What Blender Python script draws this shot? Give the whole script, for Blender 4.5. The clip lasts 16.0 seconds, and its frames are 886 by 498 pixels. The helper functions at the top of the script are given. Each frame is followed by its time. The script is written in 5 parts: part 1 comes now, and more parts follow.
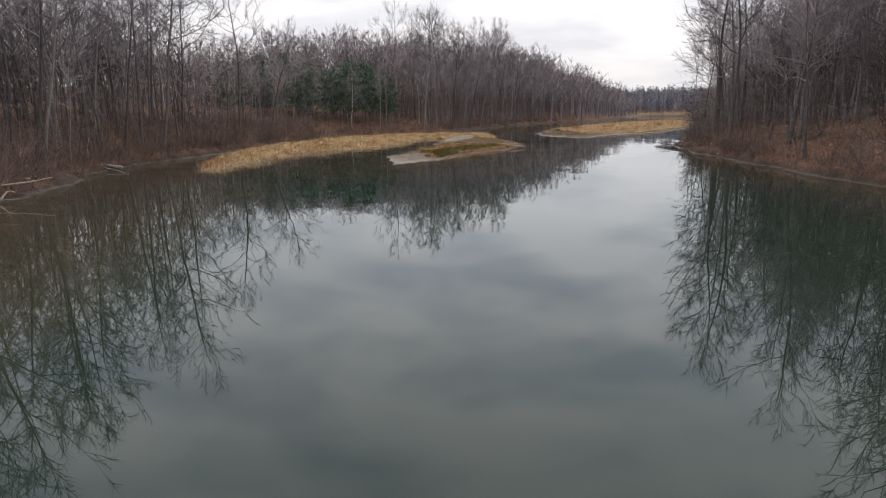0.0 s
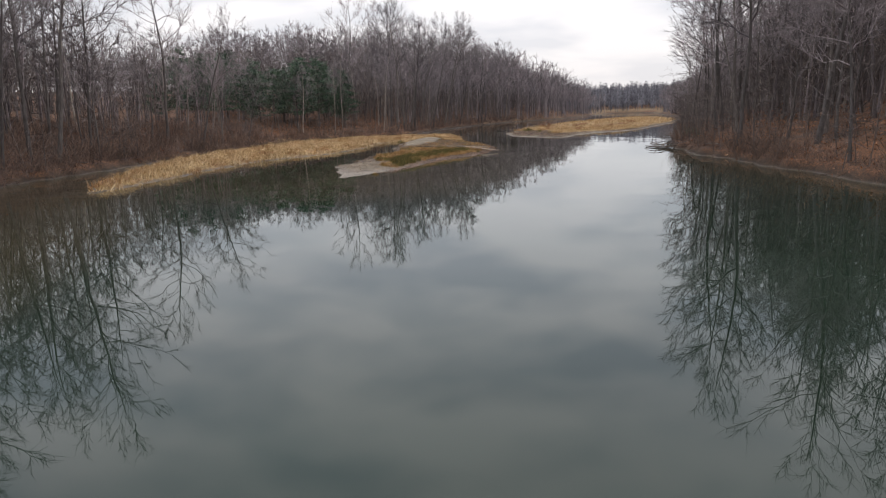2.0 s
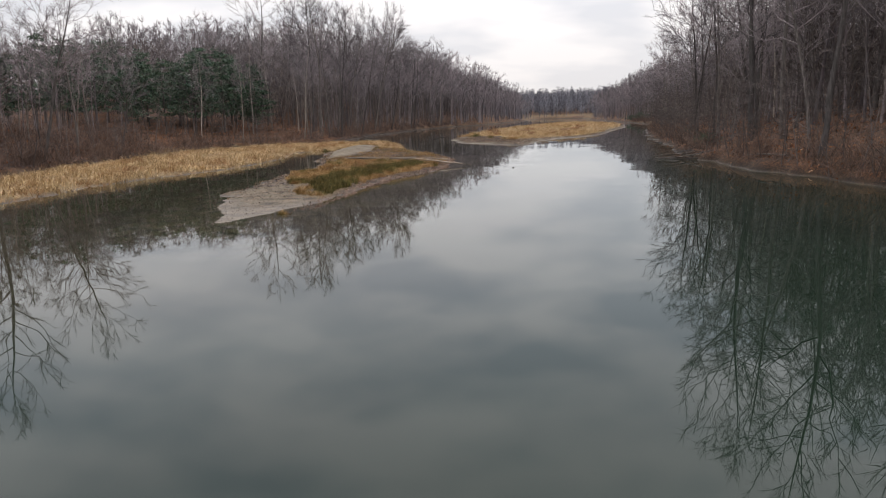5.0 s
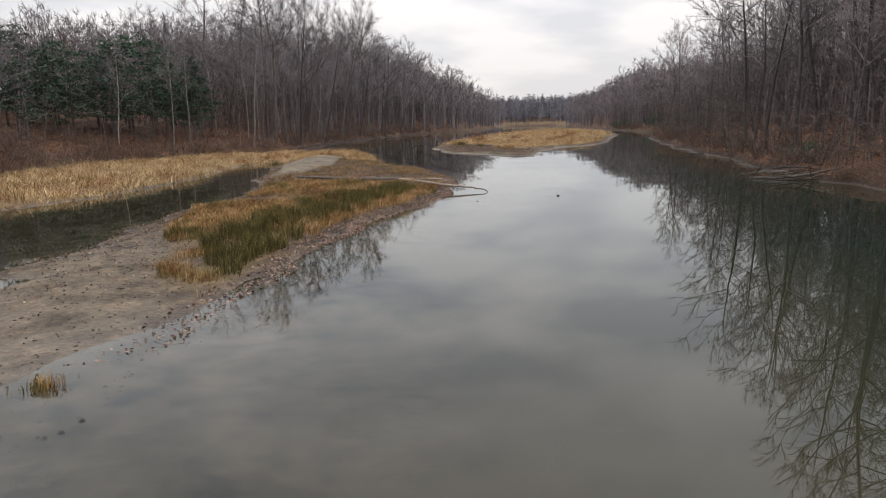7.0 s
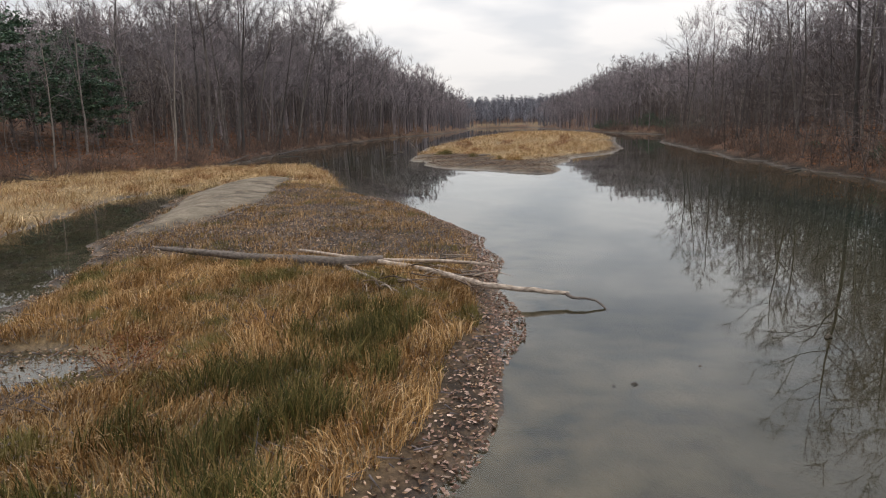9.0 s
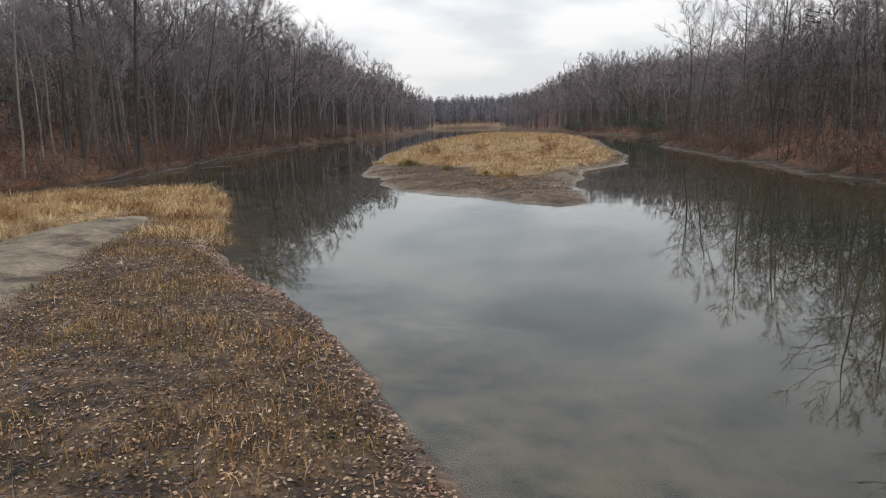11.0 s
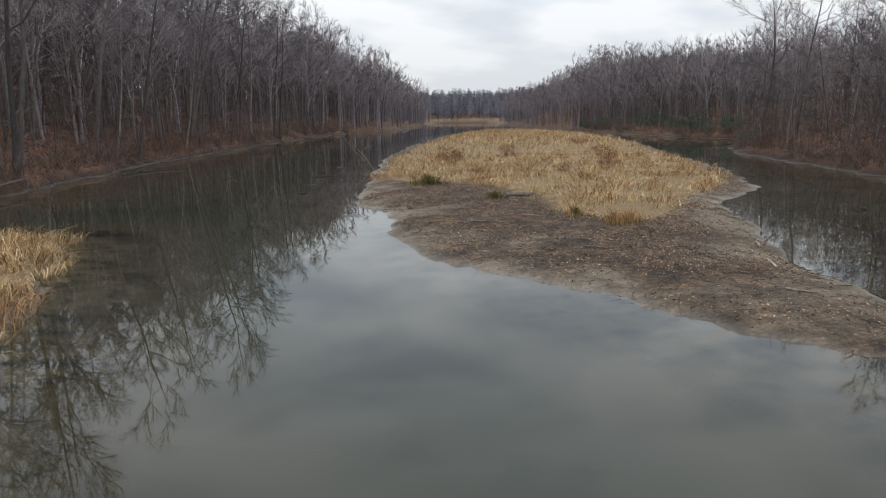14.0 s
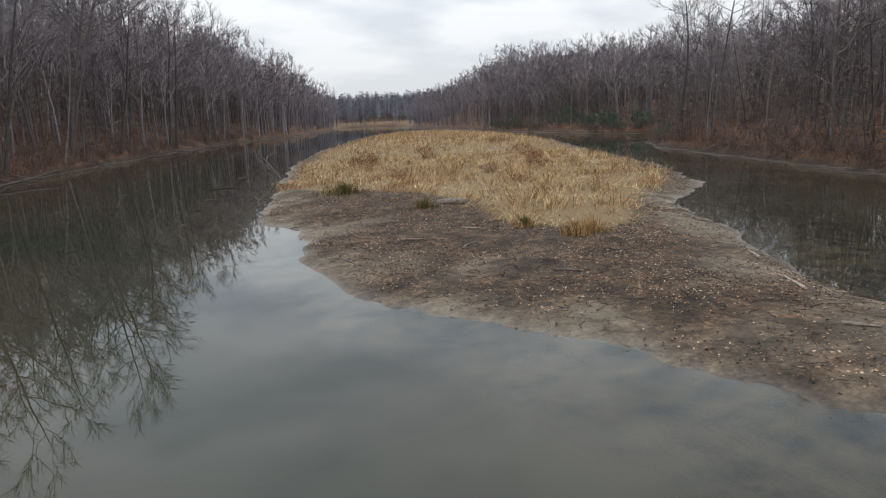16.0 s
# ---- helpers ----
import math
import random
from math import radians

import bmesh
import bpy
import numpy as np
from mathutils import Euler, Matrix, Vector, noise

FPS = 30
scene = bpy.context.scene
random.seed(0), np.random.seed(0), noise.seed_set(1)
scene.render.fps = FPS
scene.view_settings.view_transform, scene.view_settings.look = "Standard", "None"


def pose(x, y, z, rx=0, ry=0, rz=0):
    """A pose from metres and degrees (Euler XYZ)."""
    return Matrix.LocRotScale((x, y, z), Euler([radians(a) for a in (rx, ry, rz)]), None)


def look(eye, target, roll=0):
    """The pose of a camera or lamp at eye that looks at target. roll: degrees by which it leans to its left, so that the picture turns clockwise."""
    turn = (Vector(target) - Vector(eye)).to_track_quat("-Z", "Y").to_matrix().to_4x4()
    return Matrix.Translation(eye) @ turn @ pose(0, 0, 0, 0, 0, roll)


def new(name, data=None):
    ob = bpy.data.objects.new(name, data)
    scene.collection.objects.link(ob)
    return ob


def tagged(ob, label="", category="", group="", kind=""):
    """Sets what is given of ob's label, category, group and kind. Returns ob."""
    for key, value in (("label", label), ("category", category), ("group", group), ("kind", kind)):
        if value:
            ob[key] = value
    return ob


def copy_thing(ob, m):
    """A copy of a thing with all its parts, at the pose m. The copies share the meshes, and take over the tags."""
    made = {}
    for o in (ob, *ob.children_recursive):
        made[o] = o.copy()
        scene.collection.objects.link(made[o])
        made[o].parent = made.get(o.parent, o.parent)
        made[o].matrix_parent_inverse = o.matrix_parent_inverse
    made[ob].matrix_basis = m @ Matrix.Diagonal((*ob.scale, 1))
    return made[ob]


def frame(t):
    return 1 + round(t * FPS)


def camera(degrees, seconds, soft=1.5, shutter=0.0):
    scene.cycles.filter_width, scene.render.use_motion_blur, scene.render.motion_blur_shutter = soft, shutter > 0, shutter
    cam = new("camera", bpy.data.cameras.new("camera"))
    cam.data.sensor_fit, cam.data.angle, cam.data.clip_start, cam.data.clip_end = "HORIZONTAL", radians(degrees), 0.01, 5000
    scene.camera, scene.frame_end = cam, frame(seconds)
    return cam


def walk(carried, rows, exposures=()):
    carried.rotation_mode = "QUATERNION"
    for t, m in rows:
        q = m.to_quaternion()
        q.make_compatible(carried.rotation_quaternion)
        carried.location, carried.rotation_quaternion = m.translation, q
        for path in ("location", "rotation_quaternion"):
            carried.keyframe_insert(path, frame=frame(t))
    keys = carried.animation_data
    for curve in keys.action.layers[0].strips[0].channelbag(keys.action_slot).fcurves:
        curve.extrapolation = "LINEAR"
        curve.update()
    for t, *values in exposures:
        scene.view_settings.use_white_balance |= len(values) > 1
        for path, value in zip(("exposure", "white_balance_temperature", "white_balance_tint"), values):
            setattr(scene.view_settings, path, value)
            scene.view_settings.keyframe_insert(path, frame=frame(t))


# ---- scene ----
cam = camera(64.0, 16.0, soft=1.15)
PATH = [
    (0, (9.815, -1.436, 4.394), (9.778, 0.528, 4.015), -0.3),
    (0.5, (9.924, 1.541, 4.326), (9.888, 3.506, 3.949), -0.4),
    (1, (10.002, 4.435, 4.403), (9.98, 6.398, 4.024), -0.6),
    (1.5, (10.003, 7.419, 4.469), (10.044, 9.382, 4.086), -1.2),
    (2, (10.015, 10.536, 4.303), (10.071, 12.498, 3.924), -1.3),
    (2.5, (10.157, 13.755, 4.266), (10.214, 15.718, 3.888), -1.3),
    (3, (10.167, 16.966, 4.328), (10.228, 18.929, 3.947), -1.3),
    (3.5, (9.856, 20.206, 4.35), (9.941, 22.167, 3.967), -1.1),
    (4, (9.322, 23.733, 4.237), (9.491, 25.689, 3.858), -1.5),
    (6.5, (9.71, 46.96, 3.34), (10.034, 48.901, 2.988), -0.8),
    (7, (10.372, 51.865, 3.382), (10.725, 53.802, 3.033), -1),
    (7.5, (10.985, 56.858, 3.513), (11.347, 58.793, 3.162), -1),
    (8, (11.382, 62.232, 3.581), (11.804, 64.155, 3.228), -1.7),
    (8.5, (12.107, 67.851, 3.512), (12.551, 69.771, 3.167), -1.5),
    (9, (12.755, 73.376, 3.636), (13.196, 75.295, 3.29), -1.4),
    (9.5, (13.362, 78.473, 3.807), (13.855, 80.38, 3.463), -1.4),
    (10, (14.614, 83.11, 3.911), (15.138, 85.009, 3.572), -1.7),
    (12.5, (19.267, 105.373, 3.55), (19.846, 107.253, 3.187), -0.7),
    (13, (19.935, 108.965, 3.7), (20.509, 110.846, 3.339), -0.5),
    (13.5, (20.309, 111.647, 3.842), (20.884, 113.528, 3.48), -0.4),
    (14, (20.595, 113.59, 3.951), (21.168, 115.471, 3.587), -0.4),
    (14.5, (20.808, 115.155, 3.987), (21.424, 117.023, 3.623), -0.7),
    (15, (21.243, 116.629, 3.951), (21.95, 118.464, 3.587), -1.5),
    (15.5, (21.596, 117.711, 3.85), (22.385, 119.513, 3.487), -2.1),
    (16, (21.689, 118.255, 3.73), (22.487, 120.053, 3.369), -2),
]
walk(cam, [(t, look(eye, target, roll)) for t, eye, target, roll in PATH], [(0.0, 0.17, 6500, 15), (4.0, 0.16, 6550, 15), (7.0, 0.06, 6600, 14), (10.0, 0.06, 6550, 12), (12.5, 0.0, 6200, 10.5), (16.0, 0.03, 6200, 10)])

# ---------------------------------------------------------------- light
SUN_EL, SUN_AZ = 60.0, 12.0          # hidden sun: degrees above the horizon, degrees to the right of +y
world = bpy.data.worlds.new("overcast_sky")
scene.world = world
world.use_nodes = True
wn, wl = world.node_tree.nodes, world.node_tree.links
wn.clear()
w_out = wn.new("ShaderNodeOutputWorld")
w_bg = wn.new("ShaderNodeBackground")
w_sky = wn.new("ShaderNodeTexSky")
w_sky.sky_type = "NISHITA"
w_sky.sun_disc = False
w_sky.sun_elevation = radians(SUN_EL)
w_sky.sun_rotation = radians(SUN_AZ)
w_sky.dust_density = 3.0
w_scale = wn.new("ShaderNodeMix"); w_scale.data_type = "RGBA"; w_scale.blend_type = "MULTIPLY"
w_scale.inputs[0].default_value = 1.0
w_scale.inputs[7].default_value = (0.10, 0.10, 0.10, 1)
wl.new(w_sky.outputs[0], w_scale.inputs[6])
w_co = wn.new("ShaderNodeTexCoord")
w_sep = wn.new("ShaderNodeSeparateXYZ")
wl.new(w_co.outputs["Generated"], w_sep.inputs[0])
# the cloud deck lies on a flat layer: direction divided by its height
w_up = wn.new("ShaderNodeMath"); w_up.operation = "ADD"; w_up.inputs[1].default_value = 0.26
wl.new(w_sep.outputs[2], w_up.inputs[0])
w_max = wn.new("ShaderNodeMath"); w_max.operation = "MAXIMUM"; w_max.inputs[1].default_value = 0.05
wl.new(w_up.outputs[0], w_max.inputs[0])
w_div = wn.new("ShaderNodeVectorMath"); w_div.operation = "DIVIDE"
w_cmb = wn.new("ShaderNodeCombineXYZ")
for k in range(3):
    wl.new(w_max.outputs[0], w_cmb.inputs[k])
wl.new(w_co.outputs["Generated"], w_div.inputs[0])
wl.new(w_cmb.outputs[0], w_div.inputs[1])
w_map = wn.new("ShaderNodeMapping")
w_map.inputs["Scale"].default_value = (0.75, 1.0, 0.0)
w_map.inputs["Rotation"].default_value = (0, 0, radians(14))
w_map.inputs["Location"].default_value = (4.0, 2.2, 0.0)
wl.new(w_div.outputs[0], w_map.inputs[0])
w_noise = wn.new("ShaderNodeTexNoise")
w_noise.inputs["Scale"].default_value = 2.5
w_noise.inputs["Detail"].default_value = 3.5
w_noise.inputs["Roughness"].default_value = 0.5
wl.new(w_map.outputs[0], w_noise.inputs["Vector"])
w_ramp = wn.new("ShaderNodeValToRGB")
w_ramp.color_ramp.elements[0].position = 0.39
w_ramp.color_ramp.elements[0].color = (0.55, 0.595, 0.64, 1)
w_ramp.color_ramp.elements[1].position = 0.58
w_ramp.color_ramp.elements[1].color = (0.95, 0.94, 0.915, 1)
wl.new(w_noise.outputs[0], w_ramp.inputs[0])
w_low = wn.new("ShaderNodeMapRange")
w_low.inputs[1].default_value, w_low.inputs[2].default_value, w_low.inputs[3].default_value, w_low.inputs[4].default_value = 0.04, 0.30, 0.30, 1.0
wl.new(w_sep.outputs[2], w_low.inputs[0])
w_even = wn.new("ShaderNodeMix"); w_even.data_type = "RGBA"
w_even.inputs[6].default_value = (0.84, 0.84, 0.83, 1)
wl.new(w_low.outputs[0], w_even.inputs[0])
wl.new(w_ramp.outputs[0], w_even.inputs[7])
w_mix = wn.new("ShaderNodeMix"); w_mix.data_type = "RGBA"
w_mix.inputs[0].default_value = 0.9
wl.new(w_scale.outputs[2], w_mix.inputs[6])
wl.new(w_even.outputs[2], w_mix.inputs[7])
w_lift = wn.new("ShaderNodeMapRange")
w_lift.inputs[1].default_value, w_lift.inputs[2].default_value, w_lift.inputs[3].default_value, w_lift.inputs[4].default_value = 0.0, 1.0, 0.98, 1.95
wl.new(w_sep.outputs[2], w_lift.inputs[0])
wl.new(w_mix.outputs[2], w_bg.inputs[0])
wl.new(w_lift.outputs[0], w_bg.inputs[1])
wl.new(w_bg.outputs[0], w_out.inputs[0])

sun_data = bpy.data.lights.new("sun", "SUN")
sun_data.energy, sun_data.angle, sun_data.color = 0.4, radians(30), (1.0, 0.96, 0.90)
sun_ob = new("sun", sun_data)
_az, _el = radians(SUN_AZ), radians(SUN_EL)
sun_ob.matrix_world = look((0, 0, 60), (-60 * math.sin(_az) * math.cos(_el), -60 * math.cos(_az) * math.cos(_el), 60 - 60 * math.sin(_el)))

# ---------------------------------------------------------------- materials
def material(name):
    m = bpy.data.materials.new(name)
    m.use_nodes = True
    nt = m.node_tree
    return m, nt.nodes, nt.links, nt.nodes["Principled BSDF"]


def noise_node(n, l, scale, detail=4.0, rough=0.55, coord=None, stretch=None):
    t = n.new("ShaderNodeTexNoise")
    t.inputs["Scale"].default_value, t.inputs["Detail"].default_value, t.inputs["Roughness"].default_value = scale, detail, rough
    if coord is not None:
        if stretch:
            mp = n.new("ShaderNodeMapping")
            mp.inputs["Scale"].default_value = stretch
            l.new(coord, mp.inputs[0])
            l.new(mp.outputs[0], t.inputs["Vector"])
        else:
            l.new(coord, t.inputs["Vector"])
    return t.outputs[0]


def ramp_node(n, l, fac, stops):
    r = n.new("ShaderNodeValToRGB")
    e = r.color_ramp.elements
    while len(e) < len(stops):
        e.new(0.5)
    for el, (p, c) in zip(e, stops):
        el.position, el.color = p, (*c, 1)
    l.new(fac, r.inputs[0])
    return r.outputs[0]


def mix_node(n, l, fac, a, b, kind="MIX"):
    m = n.new("ShaderNodeMix")
    m.data_type, m.blend_type = "RGBA", kind
    for sock, v in ((m.inputs[0], fac), (m.inputs[6], a), (m.inputs[7], b)):
        if isinstance(v, (int, float)):
            sock.default_value = v
        elif isinstance(v, tuple):
            sock.default_value = (*v, 1)
        else:
            l.new(v, sock)
    return m.outputs[2]


def math_node(n, l, op, a, b=0.0, clamp=False):
    m = n.new("ShaderNodeMath")
    m.operation, m.use_clamp = op, clamp
    for sock, v in ((m.inputs[0], a), (m.inputs[1], b)):
        if isinstance(v, (int, float)):
            sock.default_value = v
        else:
            l.new(v, sock)
    return m.outputs[0]


def bump_node(n, l, height, strength, distance):
    b = n.new("ShaderNodeBump")
    b.inputs["Strength"].default_value, b.inputs["Distance"].default_value = strength, distance
    l.new(height, b.inputs["Height"])
    return b.outputs[0]


def bark_material(name, dark, light, per_object=True, scale=3.0, stretch=(3.0, 3.0, 0.5)):
    m, n, l, p = material(name)
    g = n.new("ShaderNodeNewGeometry")
    grain = noise_node(n, l, scale, 6, 0.65, g.outputs["Position"], stretch)
    blot = noise_node(n, l, 0.6, 3, 0.5, g.outputs["Position"])
    col = ramp_node(n, l, grain, [(0.3, dark), (0.7, light)])
    if per_object:
        o = n.new("ShaderNodeObjectInfo")
        rnd = o.outputs["Random"]
    else:
        at = n.new("ShaderNodeAttribute")
        at.attribute_name = "tone"
        rnd = at.outputs["Fac"]
    tone = ramp_node(n, l, rnd, [(0.0, (0.52, 0.50, 0.52)), (0.5, (1.0, 0.97, 0.97)), (1.0, (1.75, 1.66, 1.58))])
    col = mix_node(n, l, 1.0, col, tone, "MULTIPLY")
    col = mix_node(n, l, math_node(n, l, "MULTIPLY", blot, 0.4), col, (0.11, 0.105, 0.085), "MIX")
    l.new(col, p.inputs["Base Color"])
    p.inputs["Roughness"].default_value = 0.92
    p.inputs["Specular IOR Level"].default_value = 0.2
    l.new(bump_node(n, l, grain, 0.6, 0.03), p.inputs["Normal"])
    return m


def island_material(name, stops, rough=0.8, wave=None):
    m, n, l, p = material(name)
    g = n.new("ShaderNodeNewGeometry")
    col = ramp_node(n, l, g.outputs["Random Per Island"], stops)
    big = noise_node(n, l, 0.35, 3, 0.5, g.outputs["Position"])
    col = mix_node(n, l, 1.0, col, ramp_node(n, l, big, [(0.3, (0.72, 0.70, 0.66)), (0.7, (1.18, 1.16, 1.12))]), "MULTIPLY")
    clump = noise_node(n, l, 2.4, 3, 0.6, g.outputs["Position"])
    col = mix_node(n, l, 1.0, col, ramp_node(n, l, clump, [(0.32, (0.62, 0.58, 0.54)), (0.6, (1.12, 1.1, 1.08))]), "MULTIPLY")
    if wave:
        mask = ramp_node(n, l, noise_node(n, l, wave[0], 2, 0.5, g.outputs["Position"]), [(wave[1], (0, 0, 0)), (wave[2], (1, 1, 1))])
        col = mix_node(n, l, mask, col, mix_node(n, l, 0.8, col, wave[3]))
    l.new(col, p.inputs["Base Color"])
    p.inputs["Roughness"].default_value = rough
    p.inputs["Specular IOR Level"].default_value = 0.25
    return m


M_BARK = bark_material("bark_grey", (0.042, 0.038, 0.038), (0.18, 0.164, 0.162))
M_TWIG = bark_material("twig_bark", (0.105, 0.093, 0.101), (0.29, 0.262, 0.28))
M_PALE = bark_material("bark_pale", (0.15, 0.135, 0.12), (0.38, 0.35, 0.32))
M_WOODS = bark_material("woods_bark", (0.085, 0.075, 0.081), (0.28, 0.248, 0.264), per_object=False)
M_SAPLING = bark_material("sapling_bark", (0.06, 0.05, 0.049), (0.20, 0.170, 0.164), per_object=False)
# paler than woods_bark: the haze of distance put into the colour
M_FARWOODS_HAZED = bark_material("far_woods_bark", (0.11, 0.098, 0.107), (0.325, 0.29, 0.312), per_object=False)
# bluish grey of aerial haze painted into the remotest bark
M_REMOTE_HAZED = bark_material("remote_woods_bark", (0.09, 0.093, 0.115), (0.20, 0.205, 0.245), per_object=False)
M_BRUSH = bark_material("brush_stems", (0.065, 0.043, 0.036), (0.27, 0.185, 0.148), per_object=False)
M_STEM = bark_material("thin_stems", (0.05, 0.036, 0.03), (0.20, 0.15, 0.12))
M_DRIFT = bark_material("weathered_wood", (0.10, 0.08, 0.065), (0.50, 0.43, 0.37), scale=9.0, stretch=(1.0, 1.0, 2.0))
M_WETWOOD = bark_material("wet_wood", (0.03, 0.026, 0.023), (0.10, 0.085, 0.07), scale=6.0)
M_STRAW = island_material("dry_straw", [(0.0, (0.22, 0.135, 0.06)), (0.3, (0.45, 0.31, 0.15)), (0.7, (0.66, 0.49, 0.28)), (1.0, (0.84, 0.69, 0.46))],
                          wave=(0.34, 0.52, 0.62, (0.30, 0.155, 0.07)))
M_SEDGE = island_material("sedge", [(0.0, (0.13, 0.075, 0.028)), (0.35, (0.30, 0.17, 0.062)), (0.72, (0.50, 0.32, 0.14)), (1.0, (0.70, 0.52, 0.31))],
                          wave=(0.9, 0.54, 0.62, (0.10, 0.10, 0.024)))
M_GREEN = island_material("green_rush", [(0.0, (0.045, 0.052, 0.016)), (0.55, (0.11, 0.108, 0.03)), (1.0, (0.32, 0.24, 0.10))])
M_NEEDLE = island_material("evergreen_needles", [(0.0, (0.032, 0.068, 0.05)), (0.6, (0.062, 0.12, 0.08)), (1.0, (0.12, 0.19, 0.115))], 0.6)
M_LEAF = island_material("fallen_leaves", [(0.0, (0.06, 0.04, 0.025)), (0.35, (0.20, 0.12, 0.07)), (0.75, (0.38, 0.25, 0.16)), (1.0, (0.66, 0.54, 0.43))], 0.7)
M_EDGE = island_material("washed_leaves", [(0.0, (0.085, 0.05, 0.038)), (0.4, (0.24, 0.145, 0.112)), (0.8, (0.42, 0.285, 0.235)), (1.0, (0.58, 0.45, 0.39))], 0.6)
M_RUSSET = island_material("russet_leaves", [(0.0, (0.10, 0.04, 0.02)), (0.5, (0.22, 0.09, 0.04)), (1.0, (0.34, 0.16, 0.07))], 0.75)
M_LITTER = island_material("bank_leaves", [(0.0, (0.09, 0.04, 0.022)), (0.4, (0.24, 0.105, 0.048)), (0.8, (0.42, 0.20, 0.095)), (1.0, (0.50, 0.32, 0.21))], 0.7)
M_ROCK = island_material("stone", [(0.0, (0.06, 0.055, 0.05)), (0.6, (0.17, 0.155, 0.135)), (1.0, (0.36, 0.33, 0.30))], 0.85)


def ground_material():
    m, n, l, p = material("ground_soil")
    g = n.new("ShaderNodeNewGeometry")
    pos = g.outputs["Position"]
    z = n.new("ShaderNodeSeparateXYZ")
    l.new(pos, z.inputs[0])

    def mask(name):
        a = n.new("ShaderNodeAttribute")
        a.attribute_name = name
        return a.outputs["Fac"]
    fine, mid, big = noise_node(n, l, 9.0, 5, 0.7, pos), noise_node(n, l, 1.3, 4, 0.6, pos), noise_node(n, l, 0.16, 3, 0.5, pos)
    litter = ramp_node(n, l, fine, [(0.28, (0.012, 0.009, 0.008)), (0.45, (0.042, 0.026, 0.017)), (0.56, (0.15, 0.072, 0.034)), (0.72, (0.38, 0.19, 0.09))])
    litter = mix_node(n, l, 1.0, litter, ramp_node(n, l, noise_node(n, l, 0.3, 4, 0.6, pos), [(0.36, (0.5, 0.5, 0.52)), (0.66, (1.35, 1.2, 1.1))]), "MULTIPLY")
    mud = ramp_node(n, l, fine, [(0.28, (0.022, 0.016, 0.011)), (0.5, (0.066, 0.046, 0.03)), (0.7, (0.145, 0.107, 0.072))])
    mud = mix_node(n, l, 1.0, mud, ramp_node(n, l, mid, [(0.34, (0.32, 0.30, 0.28)), (0.5, (0.85, 0.80, 0.73)), (0.66, (1.7, 1.55, 1.35))]), "MULTIPLY")
    mud = mix_node(n, l, 1.0, mud, ramp_node(n, l, noise_node(n, l, 3.2, 5, 0.7, pos), [(0.38, (0.55, 0.52, 0.50)), (0.6, (1.3, 1.26, 1.2))]), "MULTIPLY")
    silt = ramp_node(n, l, mid, [(0.3, (0.15, 0.125, 0.092)), (0.7, (0.27, 0.23, 0.175))])
    silt = mix_node(n, l, 1.0, silt, ramp_node(n, l, fine, [(0.3, (0.6, 0.57, 0.53)), (0.55, (1.0, 0.98, 0.95)), (0.75, (1.25, 1.22, 1.18))]), "MULTIPLY")
    straw = ramp_node(n, l, fine, [(0.3, (0.09, 0.06, 0.028)), (0.7, (0.32, 0.225, 0.11))])
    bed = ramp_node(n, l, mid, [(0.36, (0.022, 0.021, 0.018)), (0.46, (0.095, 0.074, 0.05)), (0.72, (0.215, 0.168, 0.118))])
    # the water's dimming with depth is put into the bed colour, as dark green
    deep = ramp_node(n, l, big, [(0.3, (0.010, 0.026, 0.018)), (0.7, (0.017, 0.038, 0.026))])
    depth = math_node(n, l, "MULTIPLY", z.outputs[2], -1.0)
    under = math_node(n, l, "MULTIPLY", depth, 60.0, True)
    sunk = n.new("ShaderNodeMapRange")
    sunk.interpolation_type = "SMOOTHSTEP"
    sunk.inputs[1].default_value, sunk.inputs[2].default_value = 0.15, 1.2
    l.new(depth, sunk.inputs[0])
    cut = n.new("ShaderNodeMapRange")
    cut.inputs[1].default_value, cut.inputs[2].default_value, cut.inputs[3].default_value, cut.inputs[4].default_value = 0.25, 0.6, 0.85, 0.0
    l.new(math_node(n, l, "ADD", z.outputs[2], math_node(n, l, "MULTIPLY", mid, 0.2)), cut.inputs[0])
    litter = mix_node(n, l, cut.outputs[0], litter, mix_node(n, l, 1.0, mud, (0.42, 0.40, 0.38), "MULTIPLY"))
    col = mix_node(n, l, mask("mud"), litter, mud)
    broken = n.new("ShaderNodeMapRange")
    broken.inputs[1].default_value, broken.inputs[2].default_value, broken.inputs[3].default_value = 0.36, 0.56, 0.25
    l.new(noise_node(n, l, 0.8, 5, 0.65, pos), broken.inputs[0])
    col = mix_node(n, l, math_node(n, l, "MULTIPLY", mask("sand"), broken.outputs[0]), col, silt)
    col = mix_node(n, l, mask("straw"), col, straw)
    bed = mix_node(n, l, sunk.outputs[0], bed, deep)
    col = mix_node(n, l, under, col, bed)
    l.new(col, p.inputs["Base Color"])
    wet = n.new("ShaderNodeMapRange")
    wet.inputs[1].default_value, wet.inputs[2].default_value, wet.inputs[3].default_value, wet.inputs[4].default_value = 0.0, 0.10, 0.45, 0.93
    l.new(z.outputs[2], wet.inputs[0])
    l.new(wet.outputs[0], p.inputs["Roughness"])
    p.inputs["Specular IOR Level"].default_value = 0.42
    l.new(bump_node(n, l, math_node(n, l, "ADD", fine, mid), 0.7, 0.06), p.inputs["Normal"])
    return m


